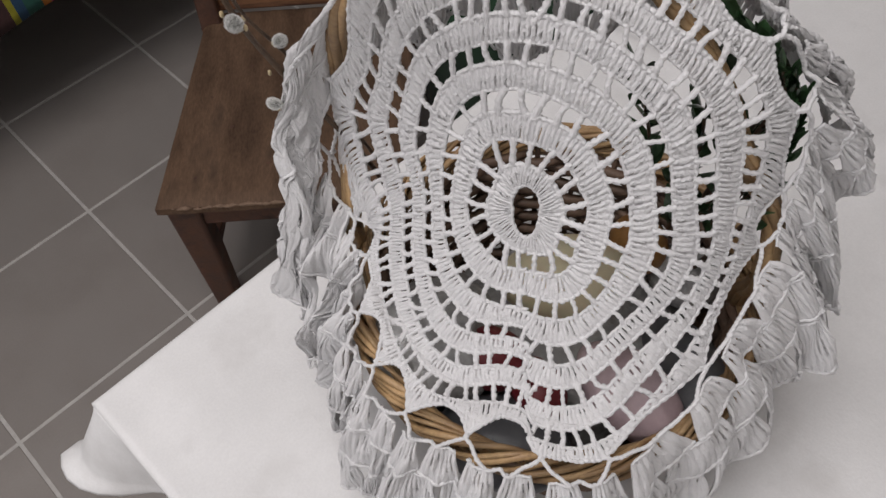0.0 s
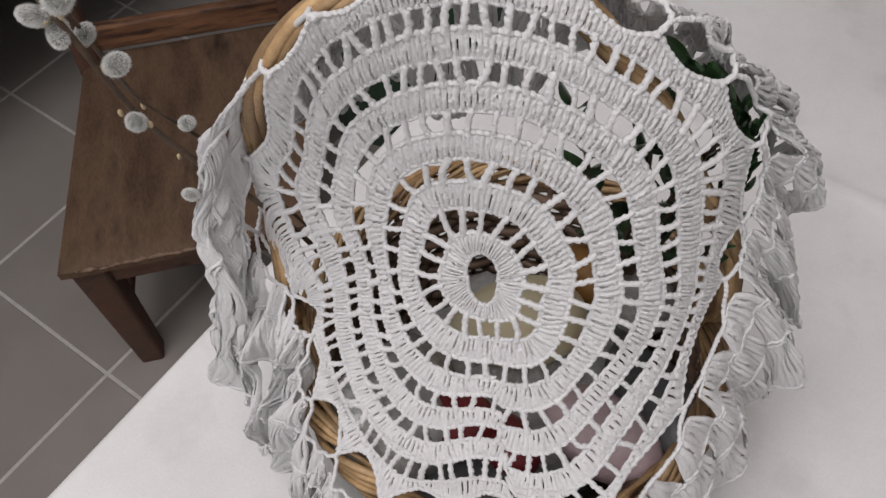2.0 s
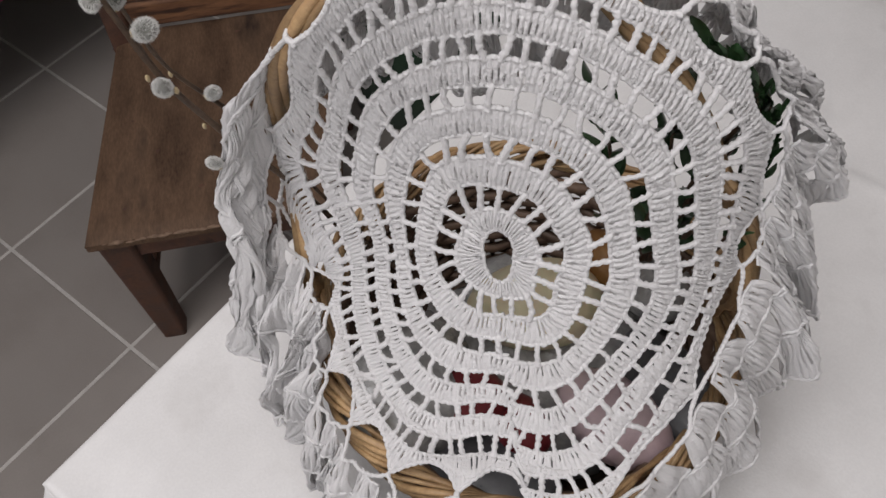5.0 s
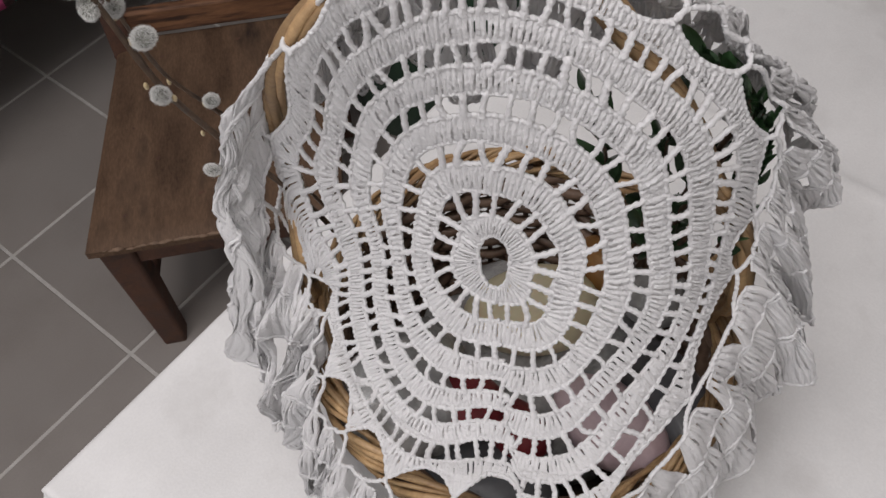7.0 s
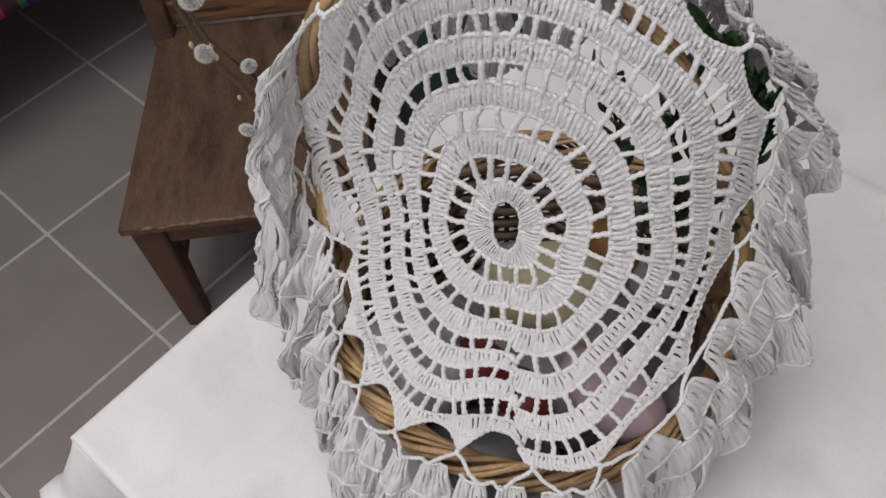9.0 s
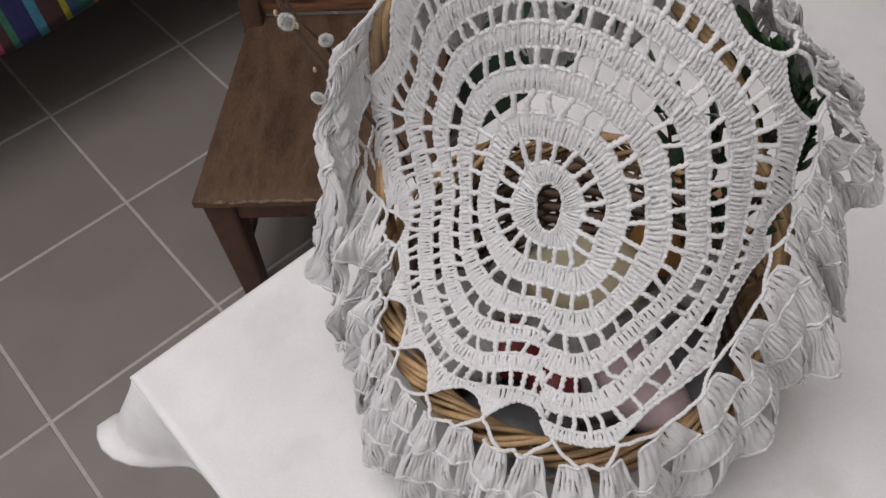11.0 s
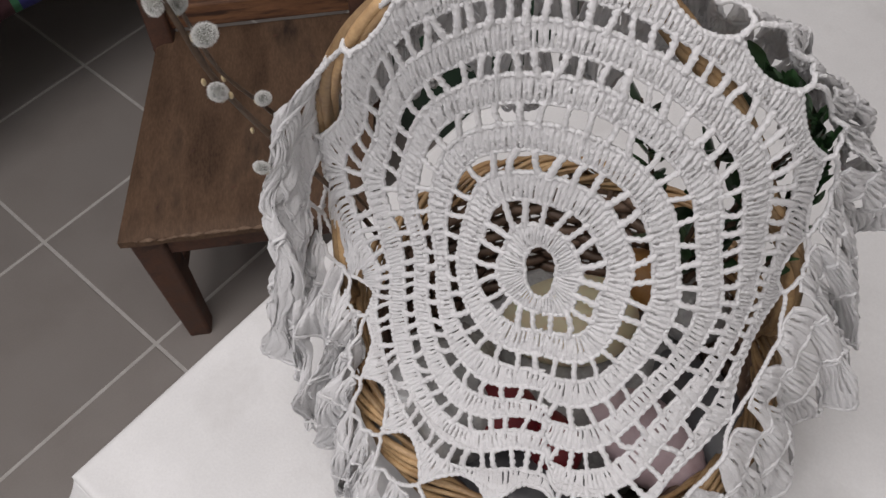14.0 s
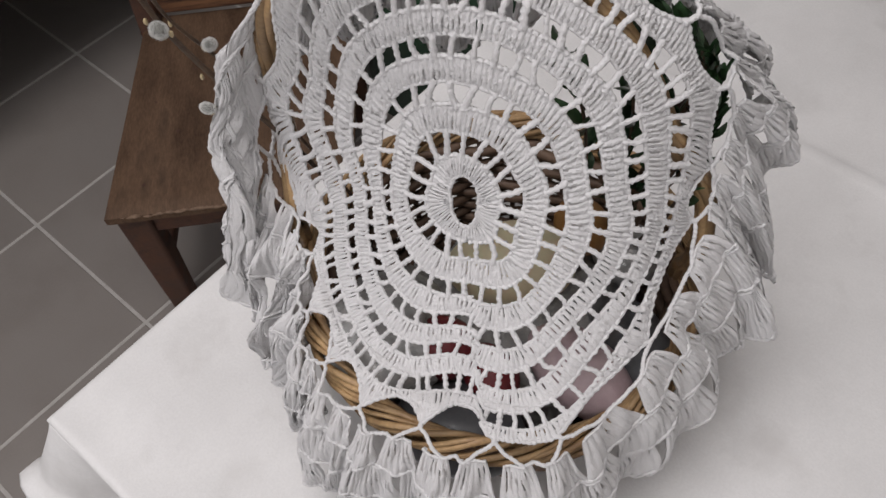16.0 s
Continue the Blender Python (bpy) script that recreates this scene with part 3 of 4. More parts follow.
# how far the hem lies from each point of the star (mm): across, away from the eye, up; and how soon it leaves it sideways
HEM_U = [5, -25, -36, -34, -32, -22, -16, -32, -28, -24, -21, -10, 6, 44, 64, 72, 68, 64, 48, 34, 20]
HEM_V = [45, 50, 46, 42, -48, -70, -55, -44, -28, -24, -34, -44, -46, -28, 12, 2, 0, 38, 44, 50, 50]
HEM_Z = [-120, -120, -118, -100, -126, -128, -112, -128, -118, -122, -126, -134, -138, -130, -92, -106, -112, -80, -66, -74, -95]
HEM_QUICK = [0.5, 0.4, 0.2, 0.5, 0.9, 0.9, 0.8, 0.7, 1, 1, 1, 1, 1, 1, 0.6, 0.4, 0.3, 0.5, 0.6, 0.6, 0.5]
SAMPLES = 40
_xs = np.arange(-2 * SAMPLES, (STARS + 2) * SAMPLES + 1) / SAMPLES


def _frame_of(x):
    """Edge point, edge direction and the way to the hem at x star spacings; between the points the loops bridge the hollows."""
    i = math.floor(x)
    f = x - i
    a0, a1 = float(star_at(i % STARS)), float(star_at(i % STARS + 1))
    e0, e1 = lace(TIP_ROW[i % STARS] - 0.04, a0), lace(TIP_ROW[(i + 1) % STARS] - 0.04, a1)
    hem = [row[i % STARS] * (1 - f) + row[(i + 1) % STARS] * f for row in (HEM_U, HEM_V, HEM_Z, HEM_QUICK)]
    tang = e1 - e0
    return np.r_[e0 * (1 - f) + e1 * f, tang / np.linalg.norm(tang), np.array(hem[:3]) * 0.001, hem[3]]


_frames = np.array([_frame_of(x) for x in _xs])
_kernel = np.exp(-(np.arange(-18, 19) / 9.0) ** 2)
_kernel /= _kernel.sum()
for _c in range(3, 10):
    _frames[18:-18, _c] = np.convolve(_frames[:, _c], _kernel, "valid")


def ruffle(x, s):
    """Points of the hanging ruffle: x in star spacings, s from 0 (star edge) to 1 (hem)."""
    x, s = np.broadcast_arrays(np.asarray(x, float), np.asarray(s, float))
    f = np.stack([np.interp(x, _xs, _frames[:, c]) for c in range(10)], -1)
    e, tang, hem, quick = f[..., 0:3], f[..., 3:6], f[..., 6:9], f[..., 9]
    side = hem * np.array((1, 1, 0.0))
    tight = smooth01(x % STARS, 13.2, 14.2) * (1 - smooth01(x % STARS, 16.0, 17.0))
    tight = np.maximum(tight, smooth01(x % STARS, 3.0, 4.0) * (1 - smooth01(x % STARS, 6.5, 7.5)))
    s = np.where(s > 0, s * (1 - 0.6 * tight * np.clip(1 - s, 0, 1)), s)
    sp = np.clip(s, 0, None)
    off = quick * (1 - (1 - np.minimum(sp, 1)) ** 1.9) + (1 - quick) * sp + quick * np.clip(sp - 1, 0, None)
    fall = quick * sp ** 1.45 + (1 - quick) * sp ** 1.12
    p = e + side * (off + np.minimum(s, 0) * 1.5)[..., None]
    p[..., 2] += hem[..., 2] * fall + 0.004 * np.sin(np.pi * np.clip(s / 0.3, 0, 1))
    from_top = (x + STARS / 2) % STARS - STARS / 2
    over = smooth01(from_top, -3.2, -2.2) * (1 - smooth01(from_top, 3.6, 4.6)) * np.sin(np.pi * np.clip(s, 0, 1)) ** 0.6
    calm = 1 - 0.75 * smooth01(from_top, 0.8, 1.8) * (1 - smooth01(from_top, 3.6, 4.4))
    over = over * (1 - 0.8 * smooth01(from_top, 1.0, 2.2))
    way = (e - np.array((CU, 0, CZ))) * np.array((1, 0, 1.0))
    way = way / np.linalg.norm(way, axis=-1)[..., None]
    p = p + (way * 0.013 + np.array((0, -0.004, 0))) * over[..., None]
    puff = np.exp(-((x % STARS - 3.85) / 0.5) ** 2) * np.sin(np.pi * np.clip(s, 0, 1) ** 0.6) ** 0.8
    p = p + np.array((-0.016, 0.002, 0.016)) * puff[..., None]
    nrm = np.cross(tang, hem)
    nrm /= np.linalg.norm(nrm, axis=-1)[..., None] + 1e-9
    left = smooth01(x % STARS, 3.0, 4.0) * (1 - smooth01(x % STARS, 7.0, 8.5))
    amp = sp ** 0.9 * (1 + 0.4 * left) * calm
    wave = (np.sin(x * 2 * np.pi * 0.93 + 1.3 * np.sin(x * 0.7)) * 0.010 + np.sin(x * 2 * np.pi * 2.1 + 1.0 + 1.5 * s) * 0.0055
            + np.sin(x * 2 * np.pi * 0.37 + 2) * 0.006) * amp
    wave = wave + 0.0028 * np.sin(x * 23 + 6 * s) * np.sin(s * 11 + x * 4.3) * np.clip(s * 3, 0, 1) * (1 + 0.8 * left) * calm
    wave = wave + 0.0045 * np.sin(s * 13 + 2.2 * np.sin(x * 3.3)) * np.clip(s * 3, 0, 1) * left
    p = p + nrm * wave[..., None] + tang * (0.006 * np.sin(x * 5.1 + 4 * s) * amp)[..., None]
    p[..., 2] = np.maximum(p[..., 2], 0.004 + 0.003 * np.sin(x * 40))
    return p


def ruffle_normal(x, s):
    du = ruffle(x + 0.03, s) - ruffle(x - 0.03, s)
    ds = ruffle(x, s + 0.02) - ruffle(x, s - 0.02)
    n = np.cross(du, ds)
    n /= np.linalg.norm(n, axis=-1)[..., None] + 1e-9
    return np.where((n[..., 1:2] * 0.8 - n[..., 2:3] * 0.6) > 0, -n, n)


def chain(g, x0, s0, x1, s1, rad=0.00135, sag=0.0, rng=np.random.RandomState(4), lift=0.0):
    """A cord of chain stitches from one place of the ruffle to another."""
    length = np.linalg.norm(ruffle(x1, s1) - ruffle(x0, s0))
    n = max(6, int(length / 0.0008))
    t = np.linspace(0, 1, n)
    xx, ss = x0 + (x1 - x0) * t, s0 + (s1 - s0) * t + sag * np.sin(np.pi * t)
    p = ruffle(xx, ss) + ruffle_normal(xx, ss) * lift + 0.00012 * rng.randn(n, 3)
    g.tube(p, rad * (1 + 0.12 * np.sin(np.arange(n) * 1.6) + 0.06 * rng.randn(n)), 6)


# net of chain loops between the star points and the shells
for i in range(STARS):
    g = Geo()
    chain(g, i, -0.03, i, 0.055, 0.0017)
    chain(g, i + 0.34, 0.190, i + 0.66, 0.190, 0.0014)
    for half in (0, 1):
        chain(g, i + half, 0.050, i + 0.5 + 0.32 * (half - 0.5), 0.190, 0.0014, sag=0.014)
    part("chain_loop", g, YARN, doily)


def shell(c, w, s0, s1, many, narrow, scallop, slit, depth, rng):
    """A fan of tall stitches that spring close together and spread to a beaded edge."""
    g = Geo()

    def spot(x, t):
        f = x / many * 2 - 1
        return c + f * w * (narrow + (1 - narrow) * np.clip(t, 0, 2) ** 0.9), s0 + (s1 - s0 - scallop * f * f) * t

    ribbed(g, lambda x, t: ruffle(*spot(x, t)), lambda x, t: ruffle_normal(*spot(x, t)), many, 9, rng, slit, depth)
    f = np.linspace(-1, 1, many * 4 + 1)
    for line_s, ww, rad in ((np.full_like(f, s0), narrow, 0.0010), (s1 - scallop * f * f, 1.0, 0.0012)):
        x = c + f * w * ww
        nb = ruffle_normal(x, line_s)
        bead = np.arange(len(f)) * np.pi / 2
        g.tube(ruffle(x, line_s) + nb * (0.0005 + 0.0002 * np.sin(bead))[:, None], rad * (1 + 0.12 * np.sin(bead + 1) + 0.07 * rng.randn(len(f))), 6)
    return g


# tiers of shells: where they begin and end, how many to a star, stitches in each, shift, width at the top, scallop of the edge, share of slits
TIERS = ((0.19, 0.44, 2, 7, 0.0, 0.64, 0.015, 0.75), (0.45, 0.71, 2, 11, 0.5, 0.78, 0.025, 0.6), (0.72, 1.0, 2, 12, 0.0, 0.80, 0.05, 0.55))
rng = np.random.RandomState(77)
for s0, s1, per, many, shift, narrow, scallop, slit in TIERS:
    for i in range(STARS * per):
        c = (i + 0.5 + shift) / per
        part("shell", shell(c, 0.5 / per * (1.0 + 0.05 * rng.randn()), s0, s1, many - (many // 3 if 1.2 < c % STARS < 7.5 else 0), narrow, scallop, slit * (0.3 if 1.2 < c % STARS < 7.5 else 1), 0.0008 if 1.2 < c % STARS < 7.5 else 0.0013, rng), YARN, doily)
    if s1 < 1:
        g = Geo()
        xx = np.linspace(0, STARS, STARS * 40)
        bead = np.arange(len(xx)) * 1.7
        g.tube(ruffle(xx, np.full_like(xx, s1 + 0.008)) + 0.0003 * rng.randn(len(xx), 3), 0.0010 * (1 + 0.15 * np.sin(bead)), 6)
        part("chain_edge", g, YARN, doily)
# small loops along the hem
g = Geo()
for i in range(STARS * 14):
    c = (i + 0.5) / 14
    t = np.linspace(0, np.pi, 7)
    xx, ss = c + 0.034 * -np.cos(t), 0.975 + 0.035 * np.sin(t)
    g.tube(ruffle(xx, ss), 0.0011 * (1 + 0.1 * rng.randn(7)), 5)
part("picot_edge", g, YARN, doily)


# ---------------------------------------------------------------- what the basket holds
def egg_geo(rx, ry, rz, seed=0, rough=0.0):
    g = Geo()
    n, m = 22, 28
    rows = []
    for i in range(n + 1):
        t = np.pi * i / n
        row = []
        for j in range(m + 1):
            a = 2 * np.pi * j / m
            k = 1 + 0.10 * math.cos(t)
            p = Vector((rx * math.sin(t) * math.cos(a) * k, ry * math.sin(t) * math.sin(a) * k, rz * math.cos(t)))
            if rough:
                p *= 1 + rough * noise.noise(p * 40 + Vector((seed, 0, 0))) + rough * 0.5 * noise.noise(p * 110 + Vector((seed, 5, 0)))
            row.append(p)
        rows.append(row)
    g.grid([[tuple(p) for p in row] for row in rows])
    return g


def content(name, geo, mat, place, turn, label, category, group=""):
    ob = part(name, geo, mat)
    ob.matrix_world = BASKET @ Matrix.Translation(place) @ Euler([radians(q) for q in turn]).to_matrix().to_4x4()
    return tagged(ob, label, category, group)


content("egg", egg_geo(0.036, 0.034, 0.052), EGG_PALE, (0.008, 0.060, 0.124), (0, 86, 8), "large pale yellow egg lying in the basket", "egg", "eggs in the basket")
content("egg", egg_geo(0.022, 0.022, 0.029), EGG_BROWN, (0.062, 0.100, 0.128), (70, 0, 20), "orange-brown dyed egg lying in the basket", "egg", "eggs in the basket")
content("egg", egg_geo(0.024, 0.024, 0.032), EGG_RED, (-0.042, -0.016, 0.122), (85, 0, 80), "dark red dyed egg lying in the basket", "egg", "eggs in the basket")
content("egg", egg_geo(0.020, 0.020, 0.027), EGG_RED, (-0.002, -0.030, 0.112), (80, 0, 30), "dark red dyed egg half under the ham", "egg", "eggs in the basket")
content("ham", egg_geo(0.030, 0.026, 0.046, 3, 0.10), MEAT, (0.062, -0.022, 0.116), (80, 10, 40), "piece of pink ham in thin film, in the basket", "ham")
content("plastic_bag", egg_geo(0.050, 0.050, 0.046, 7, 0.20), FILM, (-0.082, -0.008, 0.114), (20, 40, 10), "crumpled grey plastic bag tucked into the basket", "bag")
# pale filler, added so that the gaps between the contents are less black
content("plastic_bag", egg_geo(0.100, 0.088, 0.040, 5, 0.22), FILM, (0.012, 0.040, 0.066), (0, 0, 30), "crumpled grey plastic filler, added flat under the eggs to lighten the gaps", "bag")
content("wrapped_package", egg_geo(0.036, 0.022, 0.05, 4, 0.06), SLATE, (-0.022, -0.070, 0.100), (88, 0, 80), "dark grey wrapped package at the basket's rim", "package")
content("wrapped_package", egg_geo(0.028, 0.024, 0.056, 9, 0.06), SLATE, (0.104, 0.006, 0.110), (70, 0, 20), "dark grey wrapped package between ham and rim", "package")
content("egg", egg_geo(0.026, 0.026, 0.033), FILM, (0.100, 0.084, 0.115), (60, 0, 40), "egg wrapped in grey cellophane, in the basket", "egg", "eggs in the basket")

# ---------------------------------------------------------------- boxwood sprigs
def leaf_mesh(length, width, curl):
    g = Geo()
    rows = []
    for i in range(7):
        t = i / 6
        w = width * math.sin(math.pi * min(t * 0.92 + 0.05, 1)) ** 0.8
        z = curl * (t - 0.5) ** 2
        rows.append([(s * w, t * length, z + abs(s) * w * 0.35) for s in (-1, -0.5, 0, 0.5, 1)])
    g.grid(rows)
    return g.mesh("leaf")


LEAVES = [leaf_mesh(l, w, c) for l, w, c in ((0.024, 0.0055, 0.006), (0.020, 0.005, -0.005), (0.028, 0.006, 0.010), (0.016, 0.0045, 0.004))]
for me in LEAVES:
    me.materials.append(LEAF)


def sprig(path, seed, count, label, spread=1.0, size=1.0):
    path = np.array(path)
    foot = path[0]
    ob = thing("boxwood_sprig", BASKET @ Matrix.Translation(foot), label, "sprig", "sprigs in the basket")
    rng = np.random.RandomState(seed)
    t = np.linspace(0, len(path) - 1, 30)
    line = np.stack([np.interp(t, np.arange(len(path)), path[:, c] - foot[c]) for c in range(3)], -1)
    for _ in range(8):
        line[1:-1] = (line[:-2] + 2 * line[1:-1] + line[2:]) / 4
    g = Geo()
    g.tube(line, np.linspace(0.0022, 0.0008, 30), 6)
    part("stem", g, BARK, ob)
    for i in range(count):
        f = (0.20 + 0.79 * i / count) * 29
        j = min(int(f), 28)
        c = line[j] + (line[j + 1] - line[j]) * (f - j)
        ax = line[j + 1] - line[j]
        ax /= np.linalg.norm(ax)
        side = np.cross(ax, rng.randn(3))
        side /= np.linalg.norm(side)
        d = Vector(ax * (0.6 + 0.4 * rng.rand()) + side * spread * (0.9 - 0.4 * (i / count)))
        q = d.to_track_quat("Y", "Z").to_matrix().to_4x4()
        lf = part("leaf", LEAVES[int(rng.randint(4))], LEAF, ob)
        lf.matrix_basis = Matrix.Translation(c) @ q @ Matrix.Rotation(rng.rand() * 6.28, 4, "Y") @ Matrix.Scale(size * (0.75 + 0.5 * rng.rand()), 4)


def along_edge(a0, a1, k):
    """Places just behind the lace, between two angles."""
    return [tuple(lace(k, math.radians(q)) + np.array((0.001, 0.010, -0.008))) for q in np.linspace(a0, a1, 6)]


SP = "dark green boxwood sprig tucked into the basket beside the handle"
sprig([(0.100, 0.090, 0.10)] + along_edge(-4, 26, 5.62), 2, 54, SP, 0.6, 0.6)
sprig([(0.095, 0.095, 0.10), (0.11, 0.07, 0.24)] + along_edge(14, 46, 5.68), 3, 60, SP, 0.6, 0.6)
sprig([(0.090, 0.100, 0.10), (0.10, 0.075, 0.27)] + along_edge(28, 52, 5.60), 4, 50, SP, 0.55, 0.6)
sprig([(0.092, 0.095, 0.10), (0.112, 0.08, 0.22)] + along_edge(4, 34, 5.9), 8, 60, SP, 0.6, 0.6)
sprig([(0.086, 0.1, 0.10), (0.10, 0.08, 0.28)] + along_edge(32, 54, 5.72), 9, 46, SP, 0.5, 0.6)
sprig([(0.080, 0.105, 0.10), (0.082, 0.085, 0.25), (0.070, 0.075, 0.34)], 5, 34, SP)
sprig([(0.090, 0.100, 0.10), (0.100, 0.080, 0.22), (0.100, 0.070, 0.30)], 7, 34, SP)
sprig([(0.070, 0.120, 0.10), (0.055, 0.130, 0.22), (0.030, 0.110, 0.31)], 6, 24, SP)


# ---------------------------------------------------------------- pussy willow twigs
def catkin(parent, place, along, size, seed):
    """A furry catkin: a grey core, a coat of fine hairs and a bud scale at its foot."""
    rng = np.random.RandomState(seed)
    core = egg_geo(size * 0.58, size * 0.58, size * 0.86, seed, 0.12)
    q = Vector(along).to_track_quat("Z", "Y").to_matrix().to_4x4()
    ob = part("catkin", core, CATKIN, parent)
    ob.matrix_basis = Matrix.Translation(place) @ q
    n = 3000
    d = rng.randn(n, 3)
    d /= np.linalg.norm(d, axis=1)[:, None]
    base = d * np.array((0.56, 0.56, 0.84)) * size
    lean = d + np.array((0, 0, 0.5)) + 0.25 * rng.randn(n, 3)
    lean /= np.linalg.norm(lean, axis=1)[:, None]
    tip = base + lean * size * (0.15 + 0.15 * rng.rand(n, 1))
    w = np.cross(lean, rng.randn(n, 3))
    w /= np.linalg.norm(w, axis=1)[:, None]
    v = np.stack([base - w * 0.00016, base + w * 0.00016, tip], 1).reshape(-1, 3)
    g = Geo()
    g.add(v, [(3 * i, 3 * i + 1, 3 * i + 2) for i in range(n)])
    part("fur", g, FUZZ, ob)
    g = Geo()
    for j in range(5):
        a = rng.rand() * 6.28
        c = np.array((math.cos(a) * 0.3, math.sin(a) * 0.3, -0.85)) * size
        g.tube(np.array([c, c + np.array((math.cos(a), math.sin(a), 0.8)) * size * 0.3]), (0.0012, 0.0004), 5)
    part("bud_scale", g, SCALE, ob)


def twig(foot, knots, radius, catkins, buds, seed, label):
    ob = thing("willow_twig", BASKET @ Matrix.Translation(foot), label, "twig", "willow twigs in the basket")
    foot = np.array(foot)
    k = np.array(knots) - foot
    t = np.linspace(0, len(k) - 1, 40)
    line = np.stack([np.interp(t, np.arange(len(k)), k[:, i]) for i in range(3)], -1)
    for _ in range(6):
        line[1:-1] = (line[:-2] + 2 * line[1:-1] + line[2:]) / 4
    g = Geo()
    kn = 1 + 0.25 * np.exp(-((np.arange(40) % 8 - 4) / 0.8) ** 2)
    g.tube(line, np.linspace(radius * 1.25, radius * 0.8, 40) * kn, 8)
    part("stem", g, BARK, ob)
    for i, (p, d, s) in enumerate(catkins):
        catkin(ob, Vector(np.array(p) - foot), d, s, seed + i)
    rng = np.random.RandomState(seed)
    for p in buds:
        g = egg_geo(0.0013, 0.0013, 0.0024, seed, 0.6)
        g.v = [v + np.array(p) - foot for v in g.v]
        part("bud", g, SCALE, ob)


WILLOW_A = [(-0.105, 0.075, 0.10), (-0.140, 0.088, 0.20), (-0.180, 0.066, 0.298), (-0.195, 0.045, 0.366), (-0.203, 0.045, 0.405), (-0.212, 0.045, 0.441), (-0.222, 0.035, 0.50), (-0.236, 0.025, 0.56)]
WILLOW_B = [(-0.100, 0.095, 0.10), (-0.150, 0.105, 0.20), (-0.190, 0.094, 0.296), (-0.209, 0.080, 0.338), (-0.207, 0.064, 0.380), (-0.206, 0.052, 0.423), (-0.214, 0.048, 0.46), (-0.228, 0.045, 0.53)]
# place, the way it grows, size
CATKINS_A = [((-0.192, 0.038, 0.370), (-0.1, -0.5, 0.8), 0.0068), ((-0.187, 0.048, 0.299), (-0.6, -0.2, 0.5), 0.0054), ((-0.193, 0.046, 0.400), (0.8, -0.2, 0.6), 0.0080),
             ((-0.201, 0.040, 0.442), (0.7, -0.3, 0.7), 0.0088), ((-0.217, 0.043, 0.431), (-0.8, -0.2, 0.5), 0.0068), ((-0.211, 0.045, 0.420), (0.1, -0.6, -0.5), 0.0074)]
CATKINS_B = [((-0.192, 0.087, 0.315), (0.7, -0.3, 0.5), 0.0064), ((-0.206, 0.055, 0.410), (0.6, 0.2, 0.7), 0.0064), ((-0.214, 0.044, 0.462), (-0.5, -0.3, 0.7), 0.0066), ((-0.168, 0.098, 0.292), (0.7, -0.2, 0.6), 0.0074)]
BUDS_A = [(-0.187, 0.040, 0.366), (-0.200, 0.042, 0.372), (-0.206, 0.044, 0.430)]
BUDS_B = [(-0.208, 0.079, 0.338), (-0.204, 0.085, 0.288)]
PW = "dark pussy willow twig with furry grey-white catkins, standing in the basket"
twig((-0.105, 0.075, 0.10), WILLOW_A, 0.0016, CATKINS_A, BUDS_A, 20, PW)
twig((-0.100, 0.095, 0.10), WILLOW_B, 0.0011, CATKINS_B, BUDS_B, 60, PW)


# ---------------------------------------------------------------- chair
# local: x from the front edge to the back, y across from one side to the other
CHAIR = Matrix.Translation((0.045, -0.842, 0)) @ Matrix.Rotation(radians(48), 4, "Z")
SEAT_Z, DEPTH, FRONT, BACKL, BACKR = 0.385, 0.506, 0.42, -0.034, -0.465
chair = thing("wooden_chair", CHAIR, "old dark-stained wooden chair with a worn plank seat, beside the table", "chair")


def seat_geo():
    g = Geo()
    n, m = 30, 26
    top, bot = [], []
    for i in range(n + 1):
        t = i / n
        x = -0.012 + t * DEPTH
        half0, half1 = (BACKL - 0.006) * t + 0.006, -FRONT + (BACKR + FRONT) * t - 0.006
        rt, rb = [], []
        for j in range(m + 1):
            q = j / m
            y = half0 + (half1 - half0) * q
            ed = min(t * DEPTH, q * FRONT, (1 - q) * FRONT)
            round_z = -0.006 * math.exp(-ed / 0.004)
            dx = 0.0025 * noise.noise((y * 30, 1.0, 0)) if i == 0 else 0
            rt.append((x + dx, y, SEAT_Z + round_z - 0.003 * math.exp(-((t - 0.5) ** 2 + (q - 0.5) ** 2) / 0.1) + 0.0006 * noise.noise((x * 25, y * 60, 0))))
            rb.append((x + dx, y, SEAT_Z - 0.022))
        top.append(rt)
        bot.append(rb[::-1])
    g.grid([r[::-1] for r in top])
    g.grid([r[::-1] for r in bot])
    rim_t = [top[0][j] for j in range(m + 1)] + [top[i][m] for i in range(1, n + 1)] + [top[n][j] for j in range(m - 1, -1, -1)] + [top[i][0] for i in range(n - 1, -1, -1)]
    rim_b = [(x, y, SEAT_Z - 0.022) for x, y, z in rim_t]
    g.grid([rim_t, rim_b])
    return g


